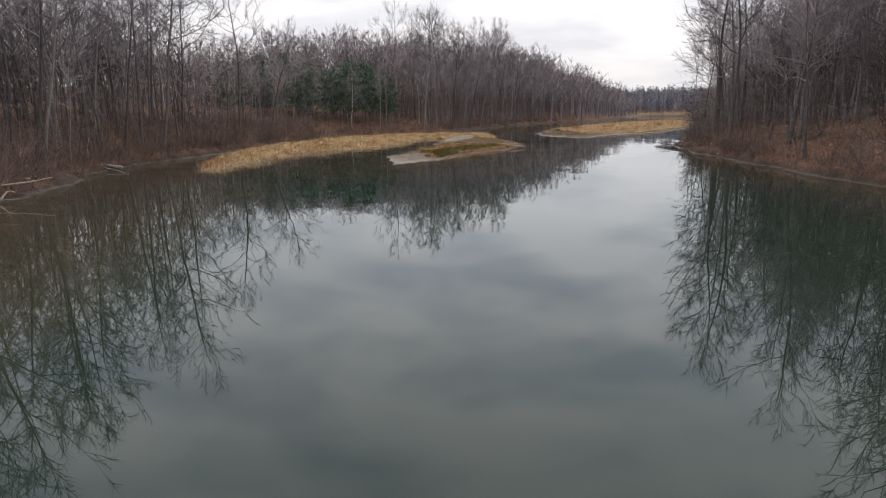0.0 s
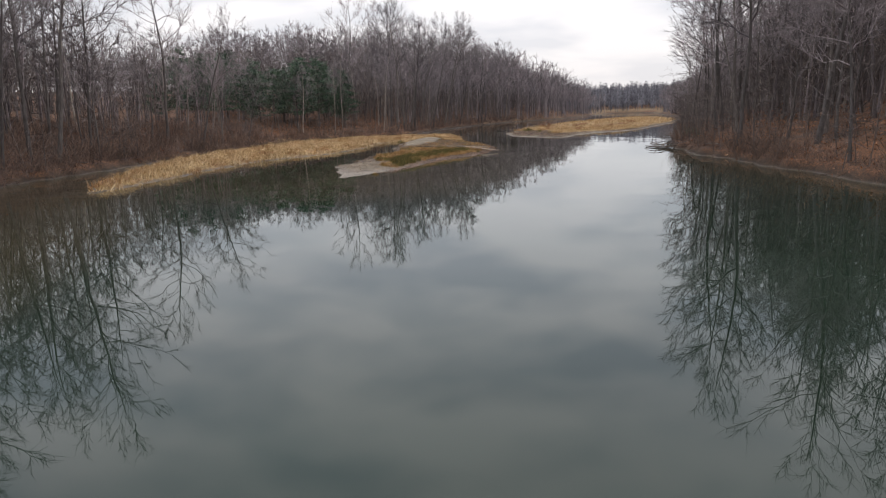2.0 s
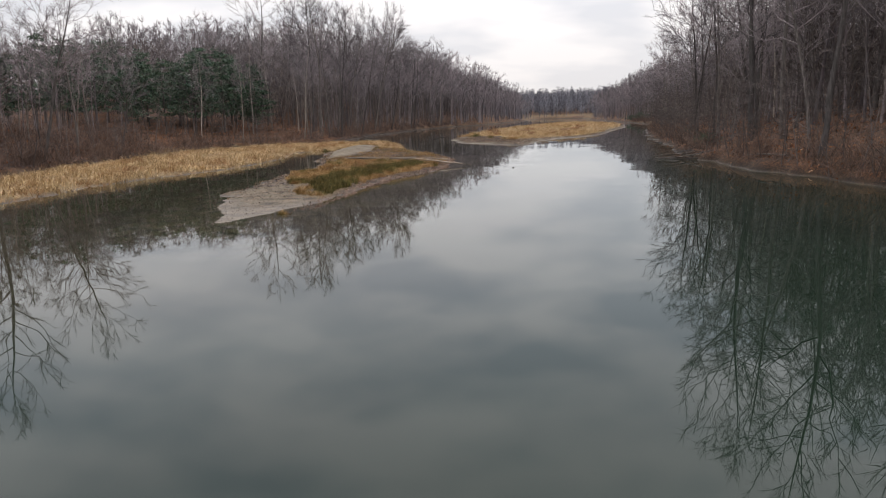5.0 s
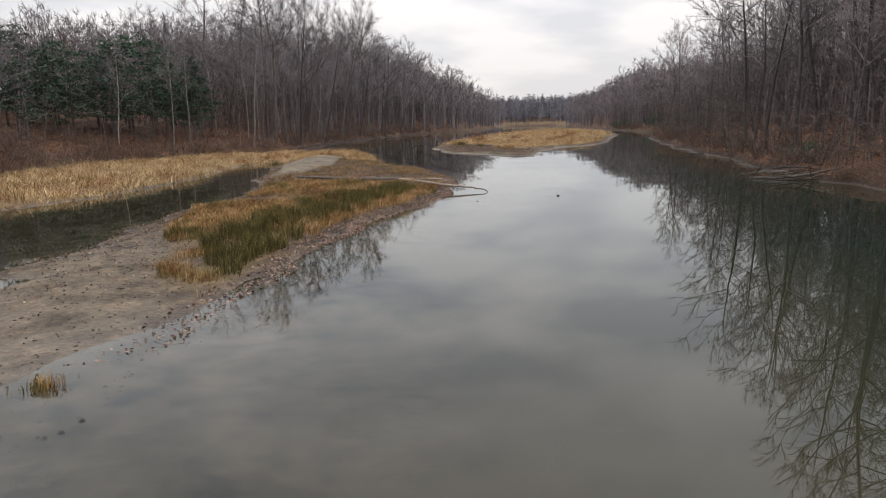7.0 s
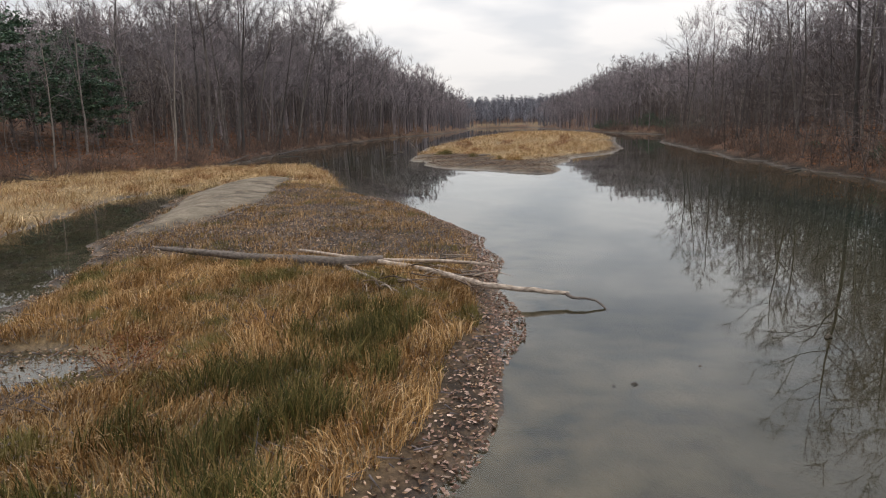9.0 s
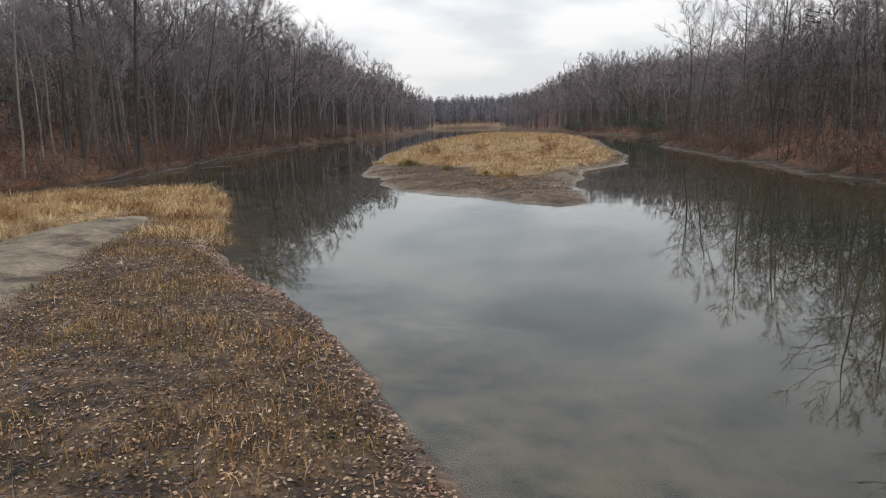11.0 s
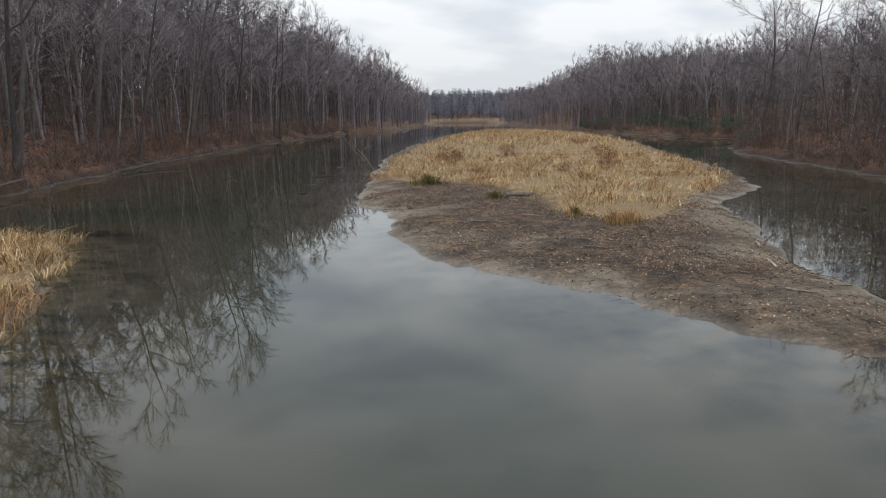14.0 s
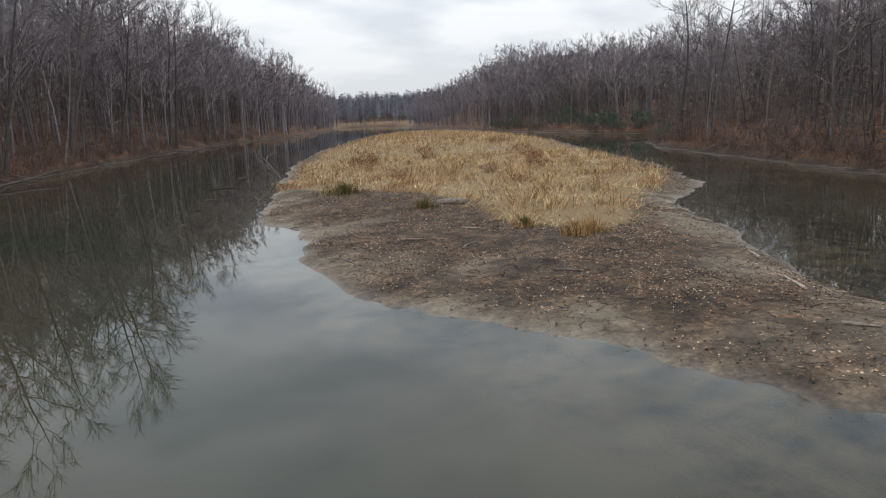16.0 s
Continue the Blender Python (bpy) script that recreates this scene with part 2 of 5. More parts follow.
def water_material():
    m = bpy.data.materials.new("river_water")
    m.use_nodes = True
    n, l = m.node_tree.nodes, m.node_tree.links
    n.clear()
    out = n.new("ShaderNodeOutputMaterial")
    g = n.new("ShaderNodeNewGeometry")
    pos = g.outputs["Position"]
    lean = None
    for size, amount in ((0.5, 0.010), (0.14, 0.008)):
        t = n.new("ShaderNodeTexNoise")
        t.inputs["Scale"].default_value, t.inputs["Detail"].default_value = size, 1.0
        l.new(pos, t.inputs["Vector"])
        v = n.new("ShaderNodeVectorMath")
        v.operation = "MULTIPLY_ADD"
        l.new(t.outputs["Color"], v.inputs[0])
        v.inputs[1].default_value = (amount, amount, 0.0)
        v.inputs[2].default_value = (-amount / 2, -amount / 2, 0.5)
        if lean is None:
            lean = v.outputs[0]
        else:
            both = n.new("ShaderNodeVectorMath")
            both.operation = "ADD"
            l.new(lean, both.inputs[0])
            l.new(v.outputs[0], both.inputs[1])
            lean = both.outputs[0]
    level = n.new("ShaderNodeVectorMath")
    level.operation = "NORMALIZE"
    l.new(lean, level.inputs[0])
    nrm = level.outputs[0]
    fres = n.new("ShaderNodeFresnel")
    fres.inputs["IOR"].default_value = 1.34
    l.new(nrm, fres.inputs["Normal"])
    gl = n.new("ShaderNodeBsdfGlossy")
    gl.inputs["Roughness"].default_value = 0.003
    gl.inputs["Color"].default_value = (0.92, 0.96, 0.99, 1)
    l.new(nrm, gl.inputs["Normal"])
    tr = n.new("ShaderNodeBsdfTransparent")
    tr.inputs["Color"].default_value = (0.78, 0.79, 0.70, 1)
    # suspended silt hides the bed where the water is deep
    silt = n.new("ShaderNodeBsdfDiffuse")
    deep = n.new("ShaderNodeAttribute")
    deep.attribute_name = "depth"
    clear = n.new("ShaderNodeMapRange")
    clear.inputs[1].default_value, clear.inputs[2].default_value = 0.25, 1.3
    l.new(deep.outputs["Fac"], clear.inputs[0])
    green = ramp_node(n, l, noise_node(n, l, 0.16, 3, 0.5, pos), [(0.3, (0.009, 0.018, 0.011)), (0.7, (0.014, 0.026, 0.017))])
    l.new(mix_node(n, l, clear.outputs[0], (0.046, 0.040, 0.023), green), silt.inputs["Color"])
    murk = n.new("ShaderNodeMapRange")
    murk.interpolation_type = "SMOOTHSTEP"
    murk.inputs[1].default_value, murk.inputs[2].default_value = 0.05, 0.36
    l.new(deep.outputs["Fac"], murk.inputs[0])
    body = n.new("ShaderNodeMixShader")
    l.new(murk.outputs[0], body.inputs[0])
    l.new(tr.outputs[0], body.inputs[1])
    l.new(silt.outputs[0], body.inputs[2])
    mx = n.new("ShaderNodeMixShader")
    l.new(fres.outputs[0], mx.inputs[0])
    l.new(body.outputs[0], mx.inputs[1])
    l.new(gl.outputs[0], mx.inputs[2])
    l.new(mx.outputs[0], out.inputs[0])
    return m


M_GROUND, M_WATER = ground_material(), water_material()

# ---------------------------------------------------------------- plan of the river
LEFT_BANK = [(-21, -150), (-20, 0), (-21, 39), (-23.5, 53), (-24, 65), (-22, 78), (-18.5, 95), (-14, 112), (-7, 130), (3, 143), (9, 155),
             (11, 168), (14, 183), (19, 203), (29, 237), (46, 288), (73, 340), (120, 470), (170, 620)]
RIGHT_BANK = [(27, -150), (27, 0), (28, 43), (28.5, 54), (30, 66), (31.5, 76), (33, 84), (37, 94), (44, 108), (50, 120), (56, 135), (62, 150),
              (68, 164), (75, 179), (84, 192), (92, 198), (104, 200), (112, 206), (108, 214), (103, 225), (108, 257), (122, 310), (135, 360),
              (165, 470), (210, 620)]
GRASS_BAR = [(-15.6, 56), (-14, 62), (-12.5, 72), (-9, 84), (-3.5, 92), (0, 103), (3, 115), (8, 125), (12, 122), (15.8, 117.5), (16.4, 128),
             (15.5, 139), (8, 142), (-2, 138), (-11, 122), (-16.5, 102), (-19, 88), (-18.5, 72), (-16.8, 60)]
MUD_BAR = [(0.9, 61.9), (1.8, 62.9), (2.0, 64.4), (3.5, 67.3), (4.7, 70.8), (5.9, 73.8), (7.9, 78.2), (10.0, 80.8), (11.2, 82.8), (12.5, 85.3),
           (13.5, 88.5), (14.9, 93), (15.7, 96), (16.0, 101), (16, 107), (15.4, 112), (15.2, 118), (15.4, 125), (14.8, 129), (12.3, 126.6), (10.0, 122.6), (7.7, 117.7), (6.4, 112.6), (5.6, 108.5),
           (4.8, 103.9), (4.1, 100.4), (4.5, 96), (4.0, 91), (2.9, 87), (0.7, 82), (-0.5, 76), (-1.6, 72), (-1.8, 67.4), (-1.9, 63.6), (-2.6, 60.8), (-1.0, 60.1), (0.1, 60.6)]
REED_BAR = [(28.0, 153), (26.4, 146), (27.2, 142.5), (26.2, 138), (26.0, 133), (27.7, 129), (29, 126.5), (29.8, 124), (31, 121.5), (32.6, 122), (34.3, 126.5),
            (36.5, 131.3), (39.2, 135.3), (42, 141), (48.5, 146), (56.6, 159), (66, 180), (84, 216), (101, 262), (112, 318), (98, 322),
            (82, 292), (62, 250), (45, 209), (35, 180), (30.5, 162)]
REED_AREA = [(29.5, 160), (30.6, 154), (33.5, 151), (34.6, 145.5), (33.2, 140), (34.2, 135.3), (37.0, 136.5), (41, 141.5), (48, 147), (56, 160), (65, 180),
             (83, 216), (100, 262), (111, 317), (98, 320), (83, 292), (63, 250), (46.2, 209), (36, 180), (31.5, 163)]
SEDGE_AREA = [(2.9, 67.4), (3.9, 69.4), (5.0, 72.4), (6.0, 75.0), (7.9, 79.0), (9.9, 81.6), (11.2, 83.8), (12.3, 86.2), (13.2, 89), (13.6, 91), (10.5, 92.6), (6.8, 94.5),
              (4.5, 95), (4.2, 91), (3.0, 87), (1.6, 82), (1.3, 77), (1.8, 73), (2.0, 69.5)]
DOME = [(4.3, 100.7), (5.1, 103.8), (5.9, 108.5), (6.7, 112.5), (8.0, 117.5), (10.3, 122.3), (12.2, 124.8), (13.6, 124.6), (13.5, 120.6), (12.0, 114.8), (10.9, 110.6),
        (9.5, 106.8), (8.1, 104.2), (6.8, 102.4), (5.3, 100.6)]


def signed(poly, px, py):
    """Distance from a polygon's outline, positive inside."""
    best = np.full(px.shape, 1e9)
    inside = np.zeros(px.shape, bool)
    for (ax, ay), (bx, by) in zip(poly, poly[1:] + poly[:1]):
        ux, uy = bx - ax, by - ay
        t = np.clip(((px - ax) * ux + (py - ay) * uy) / (ux * ux + uy * uy), 0, 1)
        best = np.minimum(best, (px - ax - t * ux) ** 2 + (py - ay - t * uy) ** 2)
        if ay != by:
            inside ^= ((ay > py) != (by > py)) & (px < ux * (py - ay) / uy + ax)
    return np.where(inside, 1, -1) * np.sqrt(best)


WATER = LEFT_BANK + RIGHT_BANK[::-1]


def wobble(px, py, size, seed=0.0):
    """Smooth unevenness between about -1 and 1."""
    a = px / size + seed
    b = py / size - 2 * seed
    return (np.sin(a + 1.7 * np.sin(0.6 * b + seed)) + np.sin(1.3 * b + 1.1 * np.sin(0.8 * a + 2)) + 0.6 * np.sin(2.3 * a - 1.9 * b + 3 * seed)) / 2.6


def smooth(v, a, b):
    t = np.clip((v - a) / (b - a), 0, 1)
    return t * t * (3 - 2 * t)


def bar_height(d, top, px, py):
    return -0.045 + 0.075 * np.clip(d / 0.4, 0, 1) + top * (1 - np.exp(-np.maximum(d, 0) / 1.3)) * (1 + 0.35 * wobble(px, py, 1.6, 1))


def surface(px, py):
    """Ground height and the masks of what covers it."""
    jag = 0.35 * wobble(px, py, 1.1, 3) + 0.2 * wobble(px, py, 0.4, 5)
    d = -signed(WATER, px, py) + 0.8 * wobble(px, py, 3.0, 2) + 0.4 * wobble(px, py, 0.8, 4)
    left = px < np.interp(py, [p[1] for p in LEFT_BANK], [p[0] for p in LEFT_BANK]) + 4
    top = np.where(left, np.interp(py, [60, 100, 150, 200, 240, 300, 420, 480], [7, 8, 9, 11.5, 12, 12, 8, 5]), np.interp(py, [60, 100, 150, 200, 250, 400], [10, 8, 7.5, 6, 10, 8]))
    reach = np.where(left, np.interp(py, [110, 130, 190, 225, 300], [30, 55, 55, 24, 20]), np.interp(py, [80, 110, 200, 240], [34, 42, 42, 34]))
    reach = np.where(py > 520, 130.0, reach)
    top = np.where(py > 520, 11.0, top)
    gentle = np.where(py > 520, np.maximum(d - 70, 0), np.maximum(d - 0.8, 0))
    land = 0.04 + 0.55 * smooth(d, 0, 0.45) + top * (1 - np.exp(-gentle / reach)) + smooth(d, 3, 20) * 0.5 * wobble(px, py, 7.0, 6) + 0.12 * wobble(px, py, 1.3, 7) * smooth(d, 0.4, 3)
    land = land + 19 * np.exp(-((px - 152) / 34) ** 2 - ((py - 400) / 60) ** 2) * smooth(d, 4, 36)
    far = smooth(np.hypot(px - 40, py - 200), 350, 1300)
    land = land + far * 25 * (1 + 0.5 * wobble(px, py, 260.0, 8))
    west = np.interp(py, [40, 70, 105, 125, 154, 215, 240], [0.035, 0.035, 0.05, 0.25, 0.03, 0.03, 0.25])
    east = np.interp(py, [80, 105, 120, 190, 215], [0.30, 0.12, 0.035, 0.035, 0.25])
    mid = np.interp(py, [p[1] for p in LEFT_BANK], [p[0] for p in LEFT_BANK]) + 18
    slope = west + (east - west) * smooth(px - mid, -9, 9)
    bed = -np.minimum(2.2, 0.05 + slope * np.maximum(-d, 0))
    for (ax, ay), (bx, by) in (((18.8, 86.0), (28.5, 115.0)), ((28.5, 115.0), (33.0, 124.0))):      # a sunken spit above the island
        t = np.clip(((px - ax) * (bx - ax) + (py - ay) * (by - ay)) / ((bx - ax) ** 2 + (by - ay) ** 2), 0, 1)
        off = np.hypot(px - ax - t * (bx - ax), py - ay - t * (by - ay))
        bed = np.maximum(bed, -0.16 - 0.10 * off - 0.5 * smooth(off, 3, 12) - 0.08 * wobble(px, py, 1.5, 19))
    h = np.where(d > 0, land, bed)
    mud = np.zeros(px.shape)
    sand = np.zeros(px.shape)
    straw = np.zeros(px.shape)
    for poly, rise in ((GRASS_BAR, 0.16), (MUD_BAR, 0.26), (REED_BAR, 0.24)):
        s = signed(poly, px, py) + jag * (0.5 if poly is MUD_BAR else 0.8) + 0.2
        if poly is MUD_BAR:
            inner = smooth(px - np.interp(py, [60, 75, 90, 105], [1.0, 2.0, 5.0, 7.0]), 0.5, -1.0) * smooth(py, 66, 70)
            s = s + inner * (0.75 * wobble(px * 0.6, py, 0.62, 17) - 0.15)
        shelf = np.maximum(-0.03 + 0.05 * np.minimum(s, 0) + 0.10 * np.minimum(s + (np.interp(py, [92, 108], [9.0, 2.0]) if poly is MUD_BAR else np.interp(px, [25, 31], [1.5, 6.0])), 0) + 0.06 * wobble(px, py, 1.7, 9), bed) - 0.012
        h = np.where((s < 0) & (s > -24) & (d <= 0), np.maximum(h, np.minimum(shelf, -0.012)), h)
        lift = rise * (0.2 + 0.8 * smooth(py, 64, 74)) if poly is MUD_BAR else rise
        sink = 0.055 * smooth(py + 2.5 * wobble(px, py, 1.2, 14), 73.5, 69) if poly is MUD_BAR else 0.0
        h = np.where((s >= 0) & (d < 1.5), np.maximum(bar_height(s, lift, px, py) - sink, np.minimum(h, 0.5)), h)
        mud = np.maximum(mud, smooth(s, -0.6, 0.1))
        if poly is REED_BAR:
            edge = np.maximum(smooth(s + 1.2 * wobble(px, py, 1.2, 16), 2.6, 0.6), 0.55 * smooth(wobble(px * 0.6, py, 0.9, 15), 0.3, 0.7)) * smooth(px, 37, 34) * smooth(py, 121, 126) * smooth(signed(REED_AREA, px, py), 0.3, -0.8)
            sand = np.maximum(sand, edge * smooth(s, -0.5, 0.2) * smooth(wobble(px, py, 1.5, 11), -1.4, 0.3))
            sand = np.maximum(sand, smooth(s + 0.8 * wobble(px, py, 1.4, 18), 3.2, 0.8) * smooth(px, 35.5, 37) * (py < 150) * smooth(s, -0.5, 0.2) * 0.9)
    pond = 1 - np.hypot((px - 4.2) / 1.9, (py - 86.4) / 1.4) + 0.25 * jag
    h = np.where(pond > -0.3, np.minimum(h, 0.02 + 0.3 * smooth(pond, 0.0, -0.3) - 0.12 * smooth(pond, -0.05, 0.4)), h)
    dm = signed(DOME, px, py) + jag
    h = h + 0.30 * smooth(signed(DOME, px, py), -0.5, 1.9)
    sand = np.maximum(sand, smooth(dm, -0.3, 0.4))
    flat = smooth(py, 80, 74) * smooth(px, 3.2, 1.6) * smooth(signed(MUD_BAR, px, py), -0.3, 0.3)
    sand = np.maximum(sand, 0.75 * flat)
    sedge = 0.85 * smooth(signed(SEDGE_AREA, px, py), -0.2, 0.6) * smooth(wobble(px, py, 0.8, 12), -1.0, 0.5)
    straw = np.maximum(smooth(signed(GRASS_BAR, px, py), -0.1, 0.7), smooth(signed(REED_AREA, px, py), -0.2, 0.8))
    straw = np.maximum(straw, sedge) * smooth(dm, 0.1, -0.4)
    straw = np.maximum(straw, smooth(py, 470, 520) * smooth(d, 0, 3) * smooth(d, 80, 50) * 0.6)
    straw = np.maximum(straw, 0.25 * smooth(d, 0.3, 0.6) * smooth(d, 1.6, 1.0) * smooth(py, 190, 260))
    return h, mud * (d < 1.0), sand, straw


def mesh_of(name, verts, tris, mats, smooth_shade=False):
    me = bpy.data.meshes.new(name)
    verts, tris = np.asarray(verts, np.float32), np.asarray(tris, np.int32)
    me.vertices.add(len(verts))
    me.vertices.foreach_set("co", verts.ravel())
    me.loops.add(tris.size)
    me.loops.foreach_set("vertex_index", tris.ravel())
    me.polygons.add(len(tris))
    me.polygons.foreach_set("loop_start", np.arange(0, tris.size, tris.shape[1], dtype=np.int32))
    if smooth_shade:
        me.polygons.foreach_set("use_smooth", np.ones(len(tris), bool))
    me.update(calc_edges=True)
    me.validate()
    me.materials.append(mats)
    return me


GX = np.concatenate([np.geomspace(3000, 140, 14) * -1, np.arange(-130, -40, 6), np.arange(-40, -30, 1.6), np.arange(-30, -4, 0.8), np.arange(-4, 19, 0.38), np.arange(19, 44, 0.45),
                     np.arange(44, 120, 1.6), np.arange(120, 260, 7), np.geomspace(265, 3000, 14)])
GY = np.concatenate([np.geomspace(1500, 60, 10) * -1, np.arange(-50, 30, 5.0), np.arange(30, 56, 0.9), np.arange(56, 118, 0.4), np.arange(118, 152, 0.45), np.arange(152, 215, 0.9),
                     np.arange(215, 480, 4), np.arange(480, 700, 14), np.geomspace(710, 4200, 22)])
gx, gy = np.meshgrid(GX, GY)
gz, g_mud, g_sand, g_straw = surface(gx, gy)
nx, ny = len(GX), len(GY)
idx = np.arange(nx * ny).reshape(ny, nx)
quads = np.stack([idx[:-1, :-1], idx[:-1, 1:], idx[1:, 1:], idx[1:, :-1]], -1).reshape(-1, 4)
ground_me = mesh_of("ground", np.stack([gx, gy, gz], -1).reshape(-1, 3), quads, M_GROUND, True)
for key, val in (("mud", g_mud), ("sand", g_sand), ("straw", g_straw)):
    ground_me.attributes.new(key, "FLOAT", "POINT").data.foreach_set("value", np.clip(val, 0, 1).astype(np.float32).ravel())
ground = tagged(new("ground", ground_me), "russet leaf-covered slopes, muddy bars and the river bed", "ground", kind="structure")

wx, wy = np.meshgrid(GX[::2], GY[::2])
wi = np.arange(wx.size).reshape(wx.shape)
water_me = mesh_of("water", np.stack([wx, wy, 0 * wx], -1).reshape(-1, 3), np.stack([wi[:-1, :-1], wi[:-1, 1:], wi[1:, 1:], wi[1:, :-1]], -1).reshape(-1, 4), M_WATER, True)
water_me.attributes.new("depth", "FLOAT", "POINT").data.foreach_set("value", np.maximum(-gz[::2, ::2], 0).astype(np.float32).ravel())
water = tagged(new("water", water_me), "calm grey-green river water mirroring the sky and woods", "water", kind="structure")


def height(x, y):
    return float(surface(np.array([float(x)]), np.array([float(y)]))[0][0])


def heights(x, y):
    return surface(np.asarray(x, float), np.asarray(y, float))[0]

# ---------------------------------------------------------------- building blocks
def part(name, me, parent, label=""):
    ob = new(name, me)
    ob.parent = parent
    return tagged(ob, label) if label else ob


def empty(name, loc=(0, 0, 0)):
    ob = new(name)
    ob.location = loc
    return ob


class Soup:
    """Gathers triangles."""
    def __init__(self):
        self.v, self.t, self.n = [], [], 0

    def add(self, v, t):
        self.v.append(np.asarray(v, float))
        self.t.append(np.asarray(t, int) + self.n)
        self.n += len(v)

    def tube(self, pts, radii, sides, rng=None, rough=0.0, cap=False):
        pts = np.asarray(pts, float)
        k = len(pts)
        d = np.gradient(pts, axis=0)
        d /= np.linalg.norm(d, axis=1, keepdims=True) + 1e-9
        ref = np.array([0.0, 0, 1]) if abs(d[0, 2]) < 0.9 else np.array([1.0, 0, 0])
        u = np.cross(d, ref)
        u /= np.linalg.norm(u, axis=1, keepdims=True) + 1e-9
        w = np.cross(d, u)
        ang = np.linspace(0, 2 * np.pi, sides, endpoint=False)
        r = np.asarray(radii, float)[:, None] * np.ones(sides)
        if rough and rng is not None:
            r = r * (1 + rough * rng.uniform(-1, 1, r.shape))
        v = pts[:, None] + r[..., None] * (np.cos(ang)[None, :, None] * u[:, None] + np.sin(ang)[None, :, None] * w[:, None])
        i = np.arange(k * sides).reshape(k, sides)
        a, b, c, e = i[:-1], np.roll(i[:-1], -1, 1), np.roll(i[1:], -1, 1), i[1:]
        t = np.concatenate([np.stack([a, b, c], -1).reshape(-1, 3), np.stack([a, c, e], -1).reshape(-1, 3)])
        v = v.reshape(-1, 3)
        if cap:
            v = np.concatenate([v, pts[[0, -1]]])
            n0, n1 = len(v) - 2, len(v) - 1
            t = np.concatenate([t, [(n0, (j + 1) % sides, j) for j in range(sides)], [(n1, (k - 1) * sides + j, (k - 1) * sides + (j + 1) % sides) for j in range(sides)]])
        self.add(v, t)

    def spikes(self, base, tip, radius):
        """Thin three-sided twigs that run to a point."""
        base, tip = np.asarray(base, float), np.asarray(tip, float)
        n = len(base)
        if not n:
            return
        d = tip - base
        d /= np.linalg.norm(d, axis=1, keepdims=True) + 1e-9
        ref = np.where(np.abs(d[:, 2:3]) < 0.8, [[0, 0, 1.0]], [[1.0, 0, 0]])
        u = np.cross(d, ref)
        u /= np.linalg.norm(u, axis=1, keepdims=True) + 1e-9
        w = np.cross(d, u)
        r = np.broadcast_to(np.asarray(radius, float), (n,))[:, None]
        v = np.stack([base + r * u, base + r * (-0.5 * u + 0.87 * w), base + r * (-0.5 * u - 0.87 * w), tip], 1)
        o = np.arange(n)[:, None, None] * 4
        t = (o + np.array([[0, 1, 3], [1, 2, 3], [2, 0, 3]])).reshape(-1, 3)
        self.add(v.reshape(-1, 3), t)

    def slivers(self, rng, base, tip, radius):
        """Far twigs: one tapering triangle each."""
        base, tip = np.asarray(base, float), np.asarray(tip, float)
        n = len(base)
        if not n:
            return
        u = np.cross(tip - base, rng.normal(0, 1, (n, 3)))
        u *= np.broadcast_to(np.asarray(radius, float), (n,))[:, None] / (np.linalg.norm(u, axis=1, keepdims=True) + 1e-9)
        self.add(np.stack([base - u, base + u, tip], 1).reshape(-1, 3), np.arange(3 * n).reshape(n, 3))

    def done(self):
        return np.concatenate(self.v), np.concatenate(self.t)

    def mesh(self, name, mat, smooth_shade=True):
        return mesh_of(name, *self.done(), mat, smooth_shade)


def blades(rng, x, y, z, tall, wide, lean, stray=1.4):
    """Bent grass blades: three triangles each."""
    n = len(x)
    a = 4.0 * wobble(x, y, 0.45, 2.2) + rng.normal(0, stray, n)
    turn = rng.uniform(0, 2 * np.pi, n)
    s = np.stack([np.cos(turn), np.sin(turn), np.zeros(n)], -1) * (wide * rng.uniform(0.6, 1.3, n) / 2)[:, None]
    out = np.stack([np.cos(a), np.sin(a), np.zeros(n)], -1) * (lean * rng.uniform(0.1, 1.0, n) * tall)[:, None]
    p = np.stack([x, y, z], -1)
    up = np.zeros((n, 3))
    up[:, 2] = tall
    m = p + up * 0.6 + out * 0.35
    tip = p + up * (1 - 0.4 * np.clip(lean * rng.uniform(0, 1, n), 0, 1.6))[:, None] + out
    v = np.stack([p - s, p + s, m - s * 0.8, m + s * 0.8, tip], 1).reshape(-1, 3)
    o = np.arange(n)[:, None, None] * 5
    return v, (o + np.array([[0, 1, 3], [0, 3, 2], [2, 3, 4]])).reshape(-1, 3)


def scatter(rng, poly, n, margin=0.0, ragged=0.3, size=0.9):
    xs, ys = np.array([p[0] for p in poly]), np.array([p[1] for p in poly])
    got_x, got_y = np.zeros(0), np.zeros(0)
    while len(got_x) < n:
        x, y = rng.uniform(xs.min(), xs.max(), 4 * n), rng.uniform(ys.min(), ys.max(), 4 * n)
        ok = signed(poly, x, y) > margin + ragged * wobble(x, y, size, 3)
        got_x, got_y = np.append(got_x, x[ok]), np.append(got_y, y[ok])
    return got_x[:n], got_y[:n]

# ---------------------------------------------------------------- trees
def bent(rng, start, direction, length, steps, droop, jitter):
    pts, d = [np.array(start, float)], np.array(direction, float)
    for _ in range(steps):
        d = d + rng.normal(0, jitter, 3) + np.array([0, 0, droop])
        d /= np.linalg.norm(d)
        pts.append(pts[-1] + d * length / steps)
    return np.array(pts)


def along(pts, f):
    k = f * (len(pts) - 1)
    i = min(int(k), len(pts) - 2)
    return pts[i] + (k - i) * (pts[i + 1] - pts[i]), (pts[i + 1] - pts[i]) / (np.linalg.norm(pts[i + 1] - pts[i]) + 1e-9)


